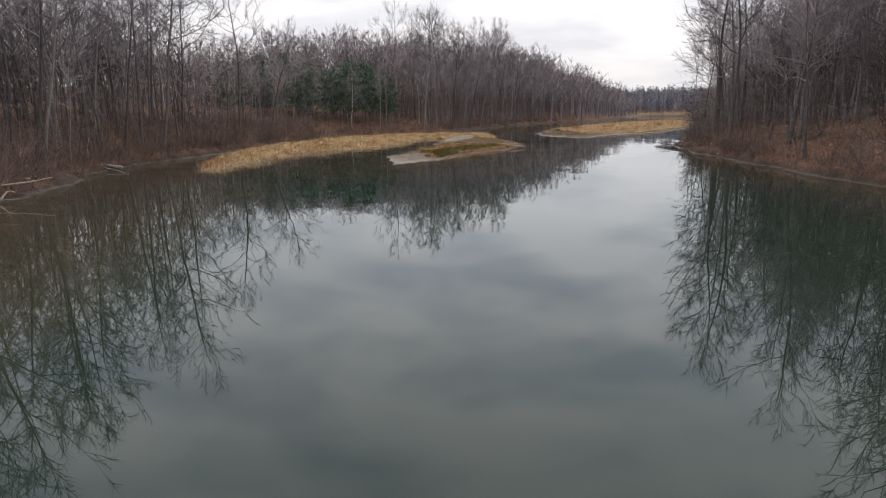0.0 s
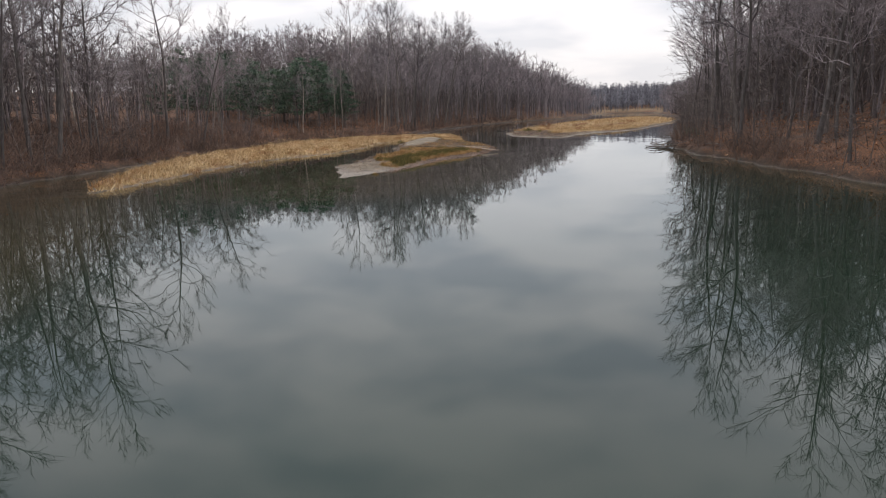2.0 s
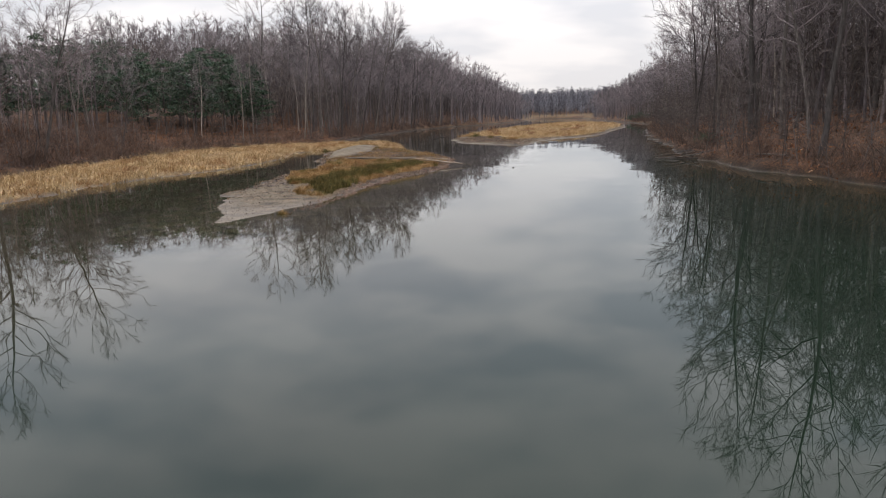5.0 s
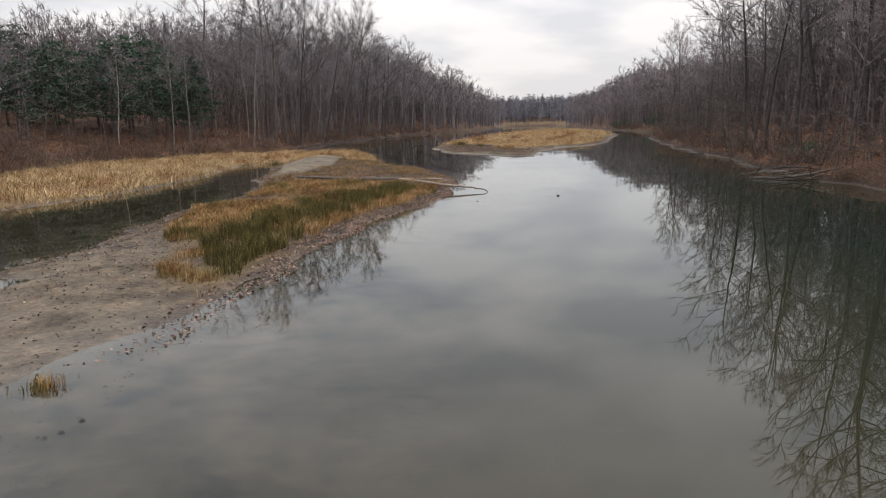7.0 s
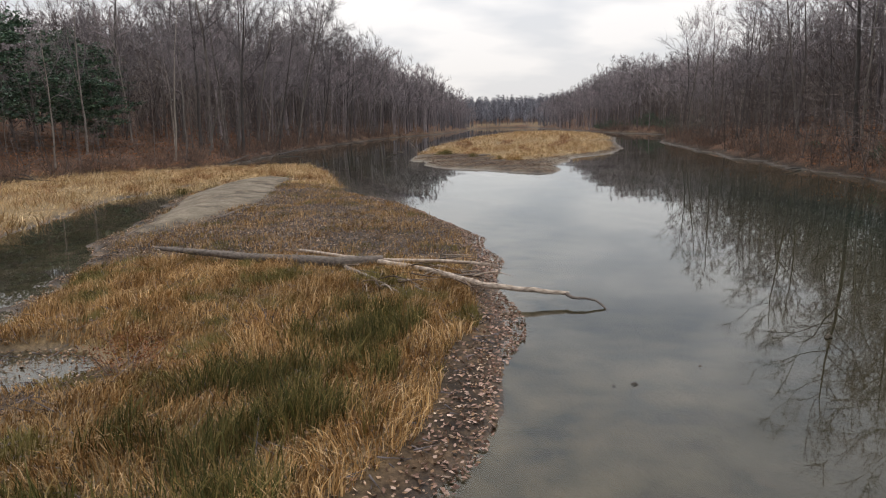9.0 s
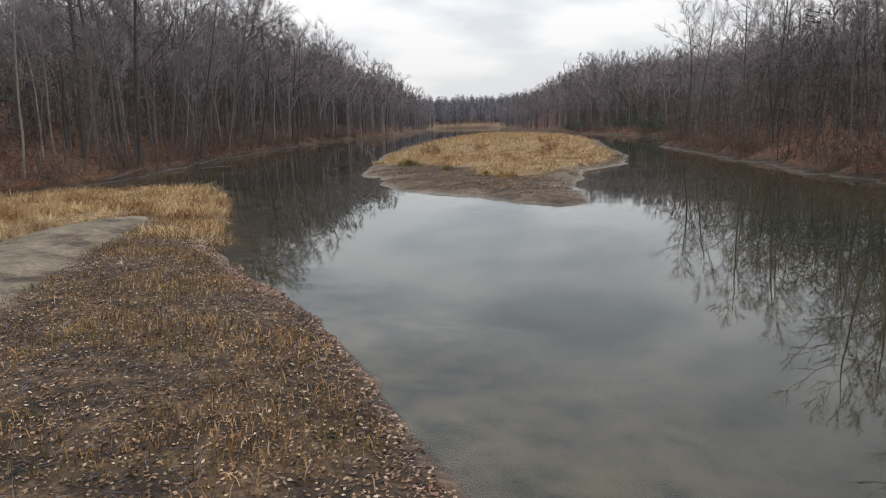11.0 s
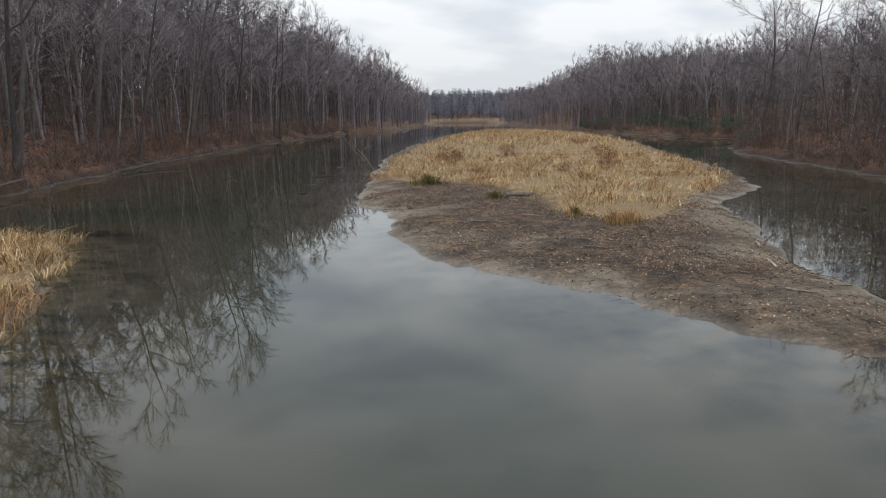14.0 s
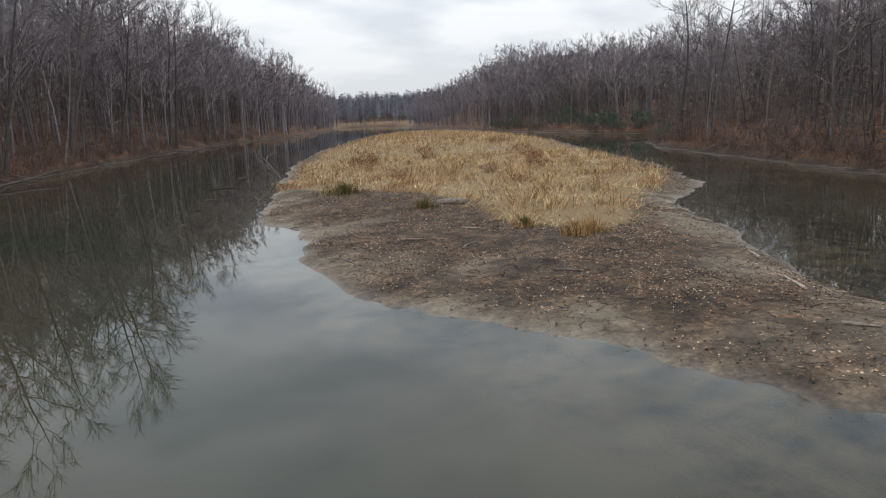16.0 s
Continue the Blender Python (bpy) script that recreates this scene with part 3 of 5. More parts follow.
def side_way(rng, d, spread):
    r = rng.normal(0, 1, 3)
    r -= d * (r @ d)
    r /= np.linalg.norm(r) + 1e-9
    return d * math.cos(spread) + r * math.sin(spread)


def tree_shape(rng, tall, girth, fork, wide, limbs, subs, twigs, twig_r, twig_len=1.0, sides=(7, 4), lean=0.03, fine=True):
    """A bare broadleaf tree with a rounded crown: trunk triangles and crown triangles."""
    trunk, crown = Soup(), Soup()
    d0 = np.array([rng.normal(0, lean), rng.normal(0, lean), 1.0])
    spine = bent(rng, (0, 0, -0.4), d0 / np.linalg.norm(d0), tall * 0.93, 9 if fine else 4, 0.02, 0.035)
    f = np.linspace(0, 1, len(spine))
    rad = girth * (1 - f) ** 0.8 + 0.012
    rad[0] *= 1.4
    trunk.tube(spine, rad, sides[0])
    mid = along(spine, 0.7)[0]
    heart = np.array([mid[0], mid[1], 0.70 * tall])
    lumps = rng.uniform(0, 6.28, 3)
    bb, bt, br = [], [], []
    tb, tt, tr = [], [], []
    for k in range(limbs):
        u0 = (k + rng.uniform(0, 1)) / limbs
        f0 = fork + (0.97 - fork) * u0
        p, d = along(spine, f0)
        az = 2.4 * k + rng.normal(0, 0.4)
        th = 1.85 * (1 - u0) ** 0.75 + rng.normal(0, 0.18)
        swell = rng.uniform(0.72, 1.05) * (1 + 0.16 * math.sin(2 * az + lumps[0]) * math.sin(2.5 * th + lumps[1]))
        goal = heart + np.array([math.sin(th) * math.cos(az) * wide, math.sin(th) * math.sin(az) * wide, math.cos(th) * 0.28]) * tall * swell
        way = goal - p
        ln = np.linalg.norm(way)
        if goal[2] < p[2]:
            goal[2] = p[2] + rng.uniform(0.0, 0.25) * ln
            way = goal - p
        turn = p + way * [0.62, 0.62, 0.30]
        g = np.linspace(0, 1, 6 if fine else 3)[:, None]
        limb = (1 - g) ** 2 * p + 2 * g * (1 - g) * turn + g * g * goal
        limb[1:] += rng.normal(0, 0.022 * ln, limb[1:].shape)
        r0 = min(0.6 * float(np.interp(f0, f, rad)), 0.014 + 0.013 * ln)
        if sides[1]:
            crown.tube(limb, r0 * (1 - np.linspace(0, 0.8, len(limb))), sides[1])
        else:
            bb.append(limb[0]), bt.append(limb[-1]), br.append(max(r0, twig_r * 1.2))
        for j in range(subs):
            fj = rng.uniform(0.25, 1.0)
            q, e = along(limb, fj)
            e = side_way(rng, e, rng.uniform(0.45, 0.95)) + np.array([0, 0, 0.14]) + 0.3 * (q - heart) / (0.3 * tall)
            e /= np.linalg.norm(e)
            sl = max(0.07 * tall, ln * rng.uniform(0.28, 0.5) * (1.15 - 0.5 * fj))
            sub = bent(rng, q, e, sl, 2, 0.06, 0.16)
            if fine:
                crown.tube(sub, np.array([0.42, 0.28, 0.10]) * r0 + 0.006, 3)
            else:
                bb.append(sub[0]), bt.append(sub[-1]), br.append(max(0.42 * r0, twig_r * 1.1))
            for _ in range(twigs):
                w, h = along(sub, rng.uniform(0.1, 1.0))
                h = side_way(rng, h, rng.uniform(0.3, 1.05)) + np.array([0, 0, 0.08])
                tb.append(w)
                tt.append(w + h * rng.uniform(0.5, 1.3) * twig_len * tall / 20)
                tr.append(twig_r * rng.uniform(0.7, 1.3))
    # slim shoots low on the bole
    for _ in range(int(limbs * 0.5)):
        p, d = along(spine, rng.uniform(0.08, fork))
        tb.append(p)
        tt.append(p + side_way(rng, d, rng.uniform(0.8, 1.4)) * rng.uniform(0.8, 2.6))
        tr.append(twig_r * 1.2)
    if fine:
        crown.spikes(tb, tt, tr)
    else:
        crown.spikes(bb, bt, br)
        crown.slivers(rng, tb, tt, tr)
    return trunk.done(), crown.done()


def make_tree(rng, label, bark, **shape):
    t, c = tree_shape(rng, **shape)
    thing = tagged(empty("bare_tree"), label, "tree", "bare trees on the river banks")
    part("trunk", mesh_of("trunk", *t, bark, True), thing)
    part("crown", mesh_of("crown", *c, M_TWIG, False), thing)
    return thing


rng = np.random.default_rng(4)
tree_kinds = []
for k in range(9):
    tall = [21, 19, 23, 17, 20, 22, 15, 18, 12][k]
    pale = k in (3, 7)
    tree_kinds.append(make_tree(rng, ["tall leafless grey-barked tree on the leaf-covered bank", "slim leafless tree with pale grey bark near the water"][pale],
                                M_PALE if pale else M_BARK, tall=tall, girth=tall * (0.0072 if not pale else 0.0054), fork=rng.uniform(0.36, 0.5), wide=[0.24, 0.2, 0.25, 0.14, 0.27, 0.22, 0.24, 0.15, 0.25][k],
                                limbs=[15, 13, 16, 11, 16, 15, 13, 11, 12][k], subs=6, twigs=9, twig_r=0.015))


def bank_spot(bank, side, s, back):
    """A place back metres behind a bank at the share s of its length, and there the way inland."""
    pts = np.array(bank, float)
    seg = np.hypot(*np.diff(pts, axis=0).T)
    run = np.append(0, np.cumsum(seg))
    at = s * run[-1]
    i = min(np.searchsorted(run, at, side="right") - 1, len(seg) - 1)
    d = (pts[i + 1] - pts[i]) / seg[i]
    nrm = np.array([-d[1], d[0]]) * side
    return pts[i] + d * (at - run[i]) + nrm * back, nrm


def stature(x, y):
    """How tall the trees grow: higher on the far left hill, low on the right-hand point."""
    right = x > np.interp(y, [0, 150, 250, 400], [0, 35, 70, 110])
    if right:
        return float(np.interp(y, [85, 112, 135, 160, 190, 215, 260], [1.06, 1.02, 0.88, 0.77, 0.76, 0.82, 0.9]))
    high = float(np.interp(y, [60, 100, 115, 138, 152, 190, 235, 290, 330, 420], [0.95, 0.86, 0.74, 0.74, 1.02, 1.16, 1.18, 1.16, 1.17, 1.04]))
    return min(high, 0.68) if x < -6 and 100 < y < 225 else high


def behind(x, y):
    """The share of the front row's height that the woods behind it reach."""
    left = x < np.interp(y, [0, 150, 250, 400], [0, 35, 70, 110])
    return float(np.interp(y, [90, 150, 230, 290], [0.86, 0.86, 0.78, 0.95])) if left else 0.9


def near_rows(bank, side, y0, y1, count, seed):
    r = np.random.default_rng(seed)
    spots = []
    tries = 0
    while len(spots) < count and tries < 20000:
        tries += 1
        p, nrm = bank_spot(bank, side, r.uniform(0, 1), (0.8 if side > 0 else 1.7) + 17 * r.uniform(0, 1) ** 1.25)
        if not y0 < p[1] < y1 or any((p[0] - q[0]) ** 2 + (p[1] - q[1]) ** 2 < 3.2 for q, _ in spots):
            continue
        if signed(WATER, np.array([p[0]]), np.array([p[1]]))[0] > -0.6:
            continue
        if side > 0 and 115 < p[1] < 160 and len(spots) % 3:
            tries += 1
            if r.uniform() < 0.6:
                continue
        spots.append((p, nrm))
    return spots, r


first_used = set()
for bank, side, y0, y1, count, seed in ((LEFT_BANK, 1, 34, 285, 150, 11), (RIGHT_BANK, -1, 36, 196, 150, 12)):
    spots, r = near_rows(bank, side, y0, y1, count, seed)
    for p, nrm in spots:
        k = int(r.integers(0, 9))
        if bank is LEFT_BANK and 118 < p[1] < 160:      # slim pale trunks before the evergreens
            k = (3, 7)[k % 2]
        z = height(*p)
        size = r.uniform(0.82, 1.12) * stature(p[0], p[1])
        m = pose(p[0], p[1], z, r.normal(0, 1.8), r.normal(0, 1.8), r.uniform(0, 360)) @ Matrix.Diagonal((size, size, size * r.uniform(0.92, 1.05), 1))
        back = -signed(WATER, np.array([p[0]]), np.array([p[1]]))[0]
        if back < 3.5:          # those at the edge lean out over the water
            ax = Vector((nrm[1], -nrm[0], 0))
            m = Matrix.Translation((p[0], p[1], z)) @ Matrix.Rotation(radians(r.uniform(2, 11) if side > 0 else r.uniform(-2, 2.5)), 4, ax) @ Matrix.Translation((-p[0], -p[1], -z)) @ m
        if k in first_used:
            copy_thing(tree_kinds[k], m)
        else:
            first_used.add(k)
            tree_kinds[k].matrix_basis = m

# the woods behind, as one growth
def woods(name, label, spots, kinds, r, size=(0.8, 1.15), grown=True):
    vs, ts, shade, n = [], [], [], 0
    for x, y, z in spots:
        v, t = kinds[int(r.integers(0, len(kinds)))]
        a, s = r.uniform(0, 2 * np.pi), r.uniform(*size) * (stature(x, y) * behind(x, y) if grown else 1.0)
        c, q = math.cos(a) * s, math.sin(a) * s
        vs.append(np.stack([c * v[:, 0] - q * v[:, 1] + x, q * v[:, 0] + c * v[:, 1] + y, v[:, 2] * s + z], -1))
        ts.append(t + n)
        shade.append(np.full(len(v), r.uniform(0, 1), np.float32))
        n += len(v)
    me = mesh_of(name, np.concatenate(vs), np.concatenate(ts), M_WOODS)
    me.attributes.new("tone", "FLOAT", "POINT").data.foreach_set("value", np.concatenate(shade))
    return tagged(new(name, me), label, "woods", kind="stuff")


def joined(a, b):
    return np.concatenate([a[0], b[0]]), np.concatenate([a[1], b[1] + len(a[0])])


mid_kinds = [joined(*tree_shape(rng, tall=h, girth=h * 0.0066, fork=0.36, wide=w, limbs=9, subs=4, twigs=5, twig_r=0.03, twig_len=1.3, sides=(5, 3), fine=False))
             for h, w in ((18, 0.26), (20, 0.22), (22, 0.24), (19, 0.28), (16, 0.24), (21, 0.27), (20, 0.18), (17, 0.28))]
far_kinds = [joined(*tree_shape(rng, tall=h, girth=h * 0.0095, fork=0.30, wide=w, limbs=8, subs=3, twigs=6, twig_r=0.055, twig_len=1.2, sides=(3, 0), fine=False))
             for h, w in ((17, 0.26), (19, 0.28), (21, 0.24), (18, 0.30), (20, 0.22), (16, 0.28))]


def wood_spots(r, x0, x1, y0, y1, n, d0, d1):
    x, y = r.uniform(x0, x1, n), r.uniform(y0, y1, n)
    d = -signed(WATER, x, y)
    ok = (d > d0) & (d < d1)
    x, y = x[ok], y[ok]
    return np.stack([x, y, heights(x, y)], -1)


r = np.random.default_rng(21)
mid_spots = np.concatenate([wood_spots(r, -85, 150, 20, 330, 2000, 11, 58), wood_spots(r, -85, -20, 20, 150, 640, 9, 45), wood_spots(r, 28, 100, 30, 150, 600, 9, 50)])
mid_spots = mid_spots[~((mid_spots[:, 0] < 5) & (mid_spots[:, 1] > 95) & (mid_spots[:, 1] < 185) & (np.arange(len(mid_spots)) % 5 < 2))]
woods("woods_near", "leafless grey woods rising up the slopes behind the banks", mid_spots, mid_kinds, r)
r = np.random.default_rng(22)
far_spots = np.concatenate([wood_spots(r, -40, 300, 300, 620, 1400, 1, 70), wood_spots(r, -150, 180, -140, 20, 250, 2, 70),
                            wood_spots(r, -130, 190, 15, 330, 1000, 54, 100)[::2], wood_spots(r, -120, -5, 120, 300, 900, 40, 95),
                            wood_spots(r, 70, 190, 200, 320, 600, 2, 60), wood_spots(r, 40, 190, 50, 230, 700, 30, 75), wood_spots(r, 0, 75, 185, 335, 600, 1, 14), wood_spots(r, 30, 150, 290, 480, 1200, 1, 36), wood_spots(r, 110, 230, 300, 500, 1100, 0.5, 90)])
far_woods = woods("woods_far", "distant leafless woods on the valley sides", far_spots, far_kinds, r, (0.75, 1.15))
far_woods.data.materials[0] = M_FARWOODS_HAZED


small_kinds = [joined(*tree_shape(rng, tall=h, girth=h * 0.0075, fork=0.14, wide=w, limbs=8, subs=3, twigs=3, twig_r=0.048, twig_len=2.1, sides=(3, 0), fine=False))
               for h, w in ((9, 0.28), (11, 0.24), (8, 0.32), (12.5, 0.22), (7, 0.30))]
r = np.random.default_rng(24)
small_spots = np.concatenate([wood_spots(r, -90, 130, 30, 330, 3600, 9, 62), wood_spots(r, -10, 75, 170, 340, 900, 5, 40), wood_spots(r, 60, 190, 195, 340, 900, 6, 60)])
small_spots = small_spots[~((small_spots[:, 0] > -48) & (small_spots[:, 0] < 0) & (small_spots[:, 1] > 112) & (small_spots[:, 1] < 162))]
under = woods("woods_understory", "slender grey understory trees filling the woods", small_spots, small_kinds, r, (0.75, 1.2), False)
under.data.materials[0] = M_SAPLING


def remote_kind(r, tall):
    s = Soup()
    b, t, w = [(0, 0, -1)], [(0, 0, tall)], [0.35]
    for _ in range(26):
        f = r.uniform(0.15, 0.9)
        a, ln = r.uniform(0, 6.28), tall * 0.3 * (1.15 - f)
        b.append((0, 0, tall * f)), t.append((math.cos(a) * ln, math.sin(a) * ln, tall * f + r.uniform(0.5, 1.3) * ln)), w.append(0.3)
    s.spikes(b, t, w)
    return s.done()


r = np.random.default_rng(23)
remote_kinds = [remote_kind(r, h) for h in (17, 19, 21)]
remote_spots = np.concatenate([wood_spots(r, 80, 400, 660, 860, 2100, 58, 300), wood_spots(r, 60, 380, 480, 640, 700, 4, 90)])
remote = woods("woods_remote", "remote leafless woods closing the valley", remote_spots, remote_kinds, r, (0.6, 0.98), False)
remote.data.materials[0] = M_REMOTE_HAZED


# saplings and brush under the trees
def sapling_kind(r, tall):
    s = Soup()
    spine = bent(r, (0, 0, -0.2), (r.normal(0, 0.1), r.normal(0, 0.1), 1), tall, 3, 0.0, 0.08)
    s.tube(spine, [0.035, 0.028, 0.018, 0.006], 3)
    b, t = [], []
    for _ in range(15):
        p, d = along(spine, r.uniform(0.2, 1.0))
        w = side_way(r, d, r.uniform(1.0, 1.6))
        q = p + w * r.uniform(0.6, 2.0)
        b.append(p), t.append(q)
        for _ in range(2):
            f = r.uniform(0.4, 0.9)
            b.append(p + f * (q - p)), t.append(p + f * (q - p) + side_way(r, w, 0.7) * r.uniform(0.4, 0.9))
    s.slivers(r, b, t, 0.016)
    return s.done()


def shrub_kind(r, tall):
    s = Soup()
    b, t = [], []
    for _ in range(11):
        a, sp = r.uniform(0, 2 * np.pi), r.uniform(0.1, 0.9)
        o = np.array([r.normal(0, 0.25), r.normal(0, 0.25), -0.1])
        q = o + np.array([math.cos(a) * sp, math.sin(a) * sp, 1.0]) * tall * r.uniform(0.5, 1.0)
        b.append(o), t.append(q)
        for _ in range(2):
            f = r.uniform(0.3, 0.8)
            m = o + f * (q - o)
            b.append(m), t.append(m + side_way(r, (q - o) / np.linalg.norm(q - o), 0.6) * tall * r.uniform(0.2, 0.5))
    s.slivers(r, b, t, 0.017)
    return s.done()


def shore_spots(r, n, y0, y1, b0, b1):
    """Places along both banks, b0 to b1 metres behind the waterline."""
    out = []
    while len(out) < n:
        bank, side = ((LEFT_BANK, 1), (RIGHT_BANK, -1))[len(out) % 2]
        p, _ = bank_spot(bank, side, r.uniform(0.1, 0.8), r.uniform(b0, b1))
        if y0 < p[1] < y1:
            out.append(p)
    x, y = np.array(out).T
    z = heights(x, y)
    return np.stack([x, y, z], -1)[z > 0.02]


r = np.random.default_rng(31)
sapling_kinds = [sapling_kind(r, h) for h in (4, 5, 6.5, 8, 3)]
sapling_spots = np.concatenate([wood_spots(r, -75, 125, 25, 280, 2900, 0.6, 34), wood_spots(r, 20, 100, 60, 200, 1100, 0.3, 8),
                                wood_spots(r, -110, -15, 20, 330, 2000, 26, 80), wood_spots(r, 60, 170, 60, 270, 1000, 26, 75)])
sapling_spots = sapling_spots[~((sapling_spots[:, 0] < 4) & (sapling_spots[:, 1] > 116) & (sapling_spots[:, 1] < 172) & (np.arange(len(sapling_spots)) % 3 > 0))]
sapling_spots = np.concatenate([sapling_spots, shore_spots(r, 520, 40, 300, -0.1, 2.5)])
thicket = woods("saplings", "grey leafless saplings with thin level branches under the trees", sapling_spots, sapling_kinds, r, (0.7, 1.3), False)
thicket.data.materials[0] = M_SAPLING
shrub_kinds = [shrub_kind(r, h) for h in (1.0, 1.4, 1.9, 2.4)]
low_brush = shore_spots(r, 2600, 30, 300, -0.9, 2.2)
low_brush = low_brush[wobble(low_brush[:, 0], low_brush[:, 1], 2.0, 7) > -0.25]
shrub_spots = np.concatenate([wood_spots(r, -60, 110, 25, 240, 4200, 0.2, 18), wood_spots(r, -60, 110, 25, 280, 3000, 0.1, 4), wood_spots(r, 0, 70, 195, 330, 1500, 0.5, 22),
                              wood_spots(r, -44, -15, 35, 125, 4200, 0.1, 13), low_brush])
brush = woods("undergrowth", "tangled brown leafless brush on the slopes", shrub_spots, shrub_kinds, r, (0.55, 1.25), False)
brush.data.materials[0] = M_BRUSH


def leaf_cards(r, pts, size, flat=0.5):
    """Small folded leaves, two triangles each."""
    n = len(pts)
    a = r.normal(0, 1, (n, 3)) * [1, 1, flat]
    a /= np.linalg.norm(a, axis=1, keepdims=True) + 1e-9
    b = np.cross(a, r.normal(0, 1, (n, 3)) * [flat, flat, 1] + [0, 0, 0.2])
    b /= np.linalg.norm(b, axis=1, keepdims=True) + 1e-9
    s = (size * r.uniform(0.6, 1.4, n))[:, None]
    v = np.stack([pts - a * s, pts + b * s * 0.55, pts + a * s, pts - b * s * 0.55 + np.cross(a, b) * s * 0.2], 1).reshape(-1, 3)
    o = np.arange(n)[:, None, None] * 4
    return v, (o + np.array([[0, 1, 2], [0, 2, 3]])).reshape(-1, 3)


def stuff(name, label, category, v, t, mat):
    me = mesh_of(name, v, t, mat)
    me.attributes.new("tone", "FLOAT", "POINT").data.foreach_set("value", np.full(len(v), 0.5, np.float32))
    return tagged(new(name, me), label, category, kind="stuff")


r = np.random.default_rng(32)
def shore_points(r, n):
    a = wood_spots(r, -30, 112, 25, 300, n * 14, -0.3, 1.5)
    return a[:n]


def ground_sticks(r, pts, length, radius):
    a = r.uniform(0, 2 * np.pi, len(pts))
    ln = length * r.uniform(0.4, 1.5, len(pts))
    tip = pts + np.stack([np.cos(a) * ln, np.sin(a) * ln, r.normal(0.1, 0.35, len(pts)) * ln], -1)
    sp = Soup()
    sp.spikes(pts + [0, 0, 0.03], tip, radius * r.uniform(0.5, 1.6, len(pts)))
    return sp.done()


pts = shore_points(r, 4500)
stuff("shore_sticks", "dark roots, sticks and broken branches along the waterline", "sticks", *ground_sticks(r, pts, 1.1, 0.022), M_BRUSH)
pts = np.concatenate([wood_spots(r, -45, 105, 30, 260, 6000, 0.5, 14)])
pts = np.concatenate([pts, wood_spots(r, -42, -15, 35, 115, 3000, 0.0, 8)])
stuff("slope_sticks", "fallen sticks and dead stems on the leaf-covered slopes", "sticks", *ground_sticks(r, pts, 1.6, 0.02), M_WOODS)

# russet leaves that cling to the brush and lie thick on the slopes
r = np.random.default_rng(33)
base = np.concatenate([wood_spots(r, -50, 100, 30, 235, 3000, 0.5, 14), wood_spots(r, -30, 40, 100, 235, 1400, 1, 22)])
pick = base[r.integers(0, len(base), 26000)]
pick = pick + np.stack([r.normal(0, 0.6, 26000), r.normal(0, 0.6, 26000), np.abs(r.normal(0, 0.7, 26000)) + 0.05], -1)
stuff("clinging_leaves", "rust-brown dead leaves clinging to the brush", "leaves", *leaf_cards(r, pick, np.full(26000, 0.08)), M_RUSSET)
pick = wood_spots(r, -45, 105, 25, 240, 200000, 0.1, 11)
pick = pick[wobble(pick[:, 0], pick[:, 1], 1.6, 4) + r.normal(0, 0.5, len(pick)) > -0.1]
stuff("bank_leaves", "russet fallen leaves lying thick on the wooded banks", "leaves", *leaf_cards(r, pick + [0, 0, 0.03], np.full(len(pick), 0.085), 0.4), M_LITTER)

# ---------------------------------------------------------------- evergreens
def evergreen(r, tall, label, name="evergreen_tree", n=5200):
    trunk = Soup()
    spine = bent(r, (0, 0, -0.3), (0, 0, 1), tall, 5, 0.02, 0.02)
    trunk.tube(spine, tall * 0.012 * (1 - np.linspace(0, 0.95, 6)), 6)
    v_all, base, tip = [], [], []
    for k in range(46):
        f = 0.22 + 0.76 * (k + r.uniform()) / 46
        p, d = along(spine, f)
        ln = tall * 0.34 * (1.08 - f) ** 0.6 * r.uniform(0.5, 1.25)
        a = r.uniform(0, 2 * np.pi)
        q = p + np.array([math.cos(a) * ln, math.sin(a) * ln, ln * r.uniform(-0.15, 0.35)])
        base.append(p), tip.append(q)
        m = max(6, int(n / 46 * (1.3 - f)))
        g = r.uniform(0.25, 1.05, m) ** 0.8
        v_all.append(p + g[:, None] * (q - p) + r.normal(0, 0.085 * tall ** 0.6, (m, 3)) * [1, 1, 0.3])
    trunk.spikes(base, tip, 0.03)
    thing = tagged(empty(name), label, "tree", "evergreens in the woods")
    part("trunk", trunk.mesh("trunk", M_BARK), thing)
    pts = np.concatenate(v_all)
    part("crown", mesh_of("crown", *leaf_cards(r, pts, np.full(len(pts), 0.010 * tall ** 0.9 + 0.065), 0.35), M_NEEDLE), thing)
    return thing


r = np.random.default_rng(41)
pines = [evergreen(r, h, "dark green evergreen tree among the bare trees") for h in (11, 13, 9)]
spots = [(-38, 166), (-29, 165), (-20, 166), (-11, 166), (-7, 169), (-36, 158), (-27, 159), (-23, 157), (-18, 159), (-14, 156),
         (-10, 159), (-30, 149), (-26, 151), (-22, 148), (-17, 150), (-13, 147), (-9, 151), (-24, 176), (-14, 176), (-34, 144),
         (-29, 124), (-24.5, 129), (-28, 133), (-20, 134), (-24, 139), (-15.5, 138), (-19, 144), (-11, 143), (-7, 147), (-3, 151), (-5, 155), (-32, 139), (-37, 136), (-13, 152), (-21, 153)]
for n, (x, y) in enumerate(spots):
    m = pose(x + r.normal(0, 1), y + r.normal(0, 1), height(x, y), 0, 0, r.uniform(0, 360)) @ Matrix.Scale(r.uniform(0.85, 1.15), 4)
    if n < 3:
        pines[n].matrix_basis = m
    else:
        copy_thing(pines[n % 3], m)


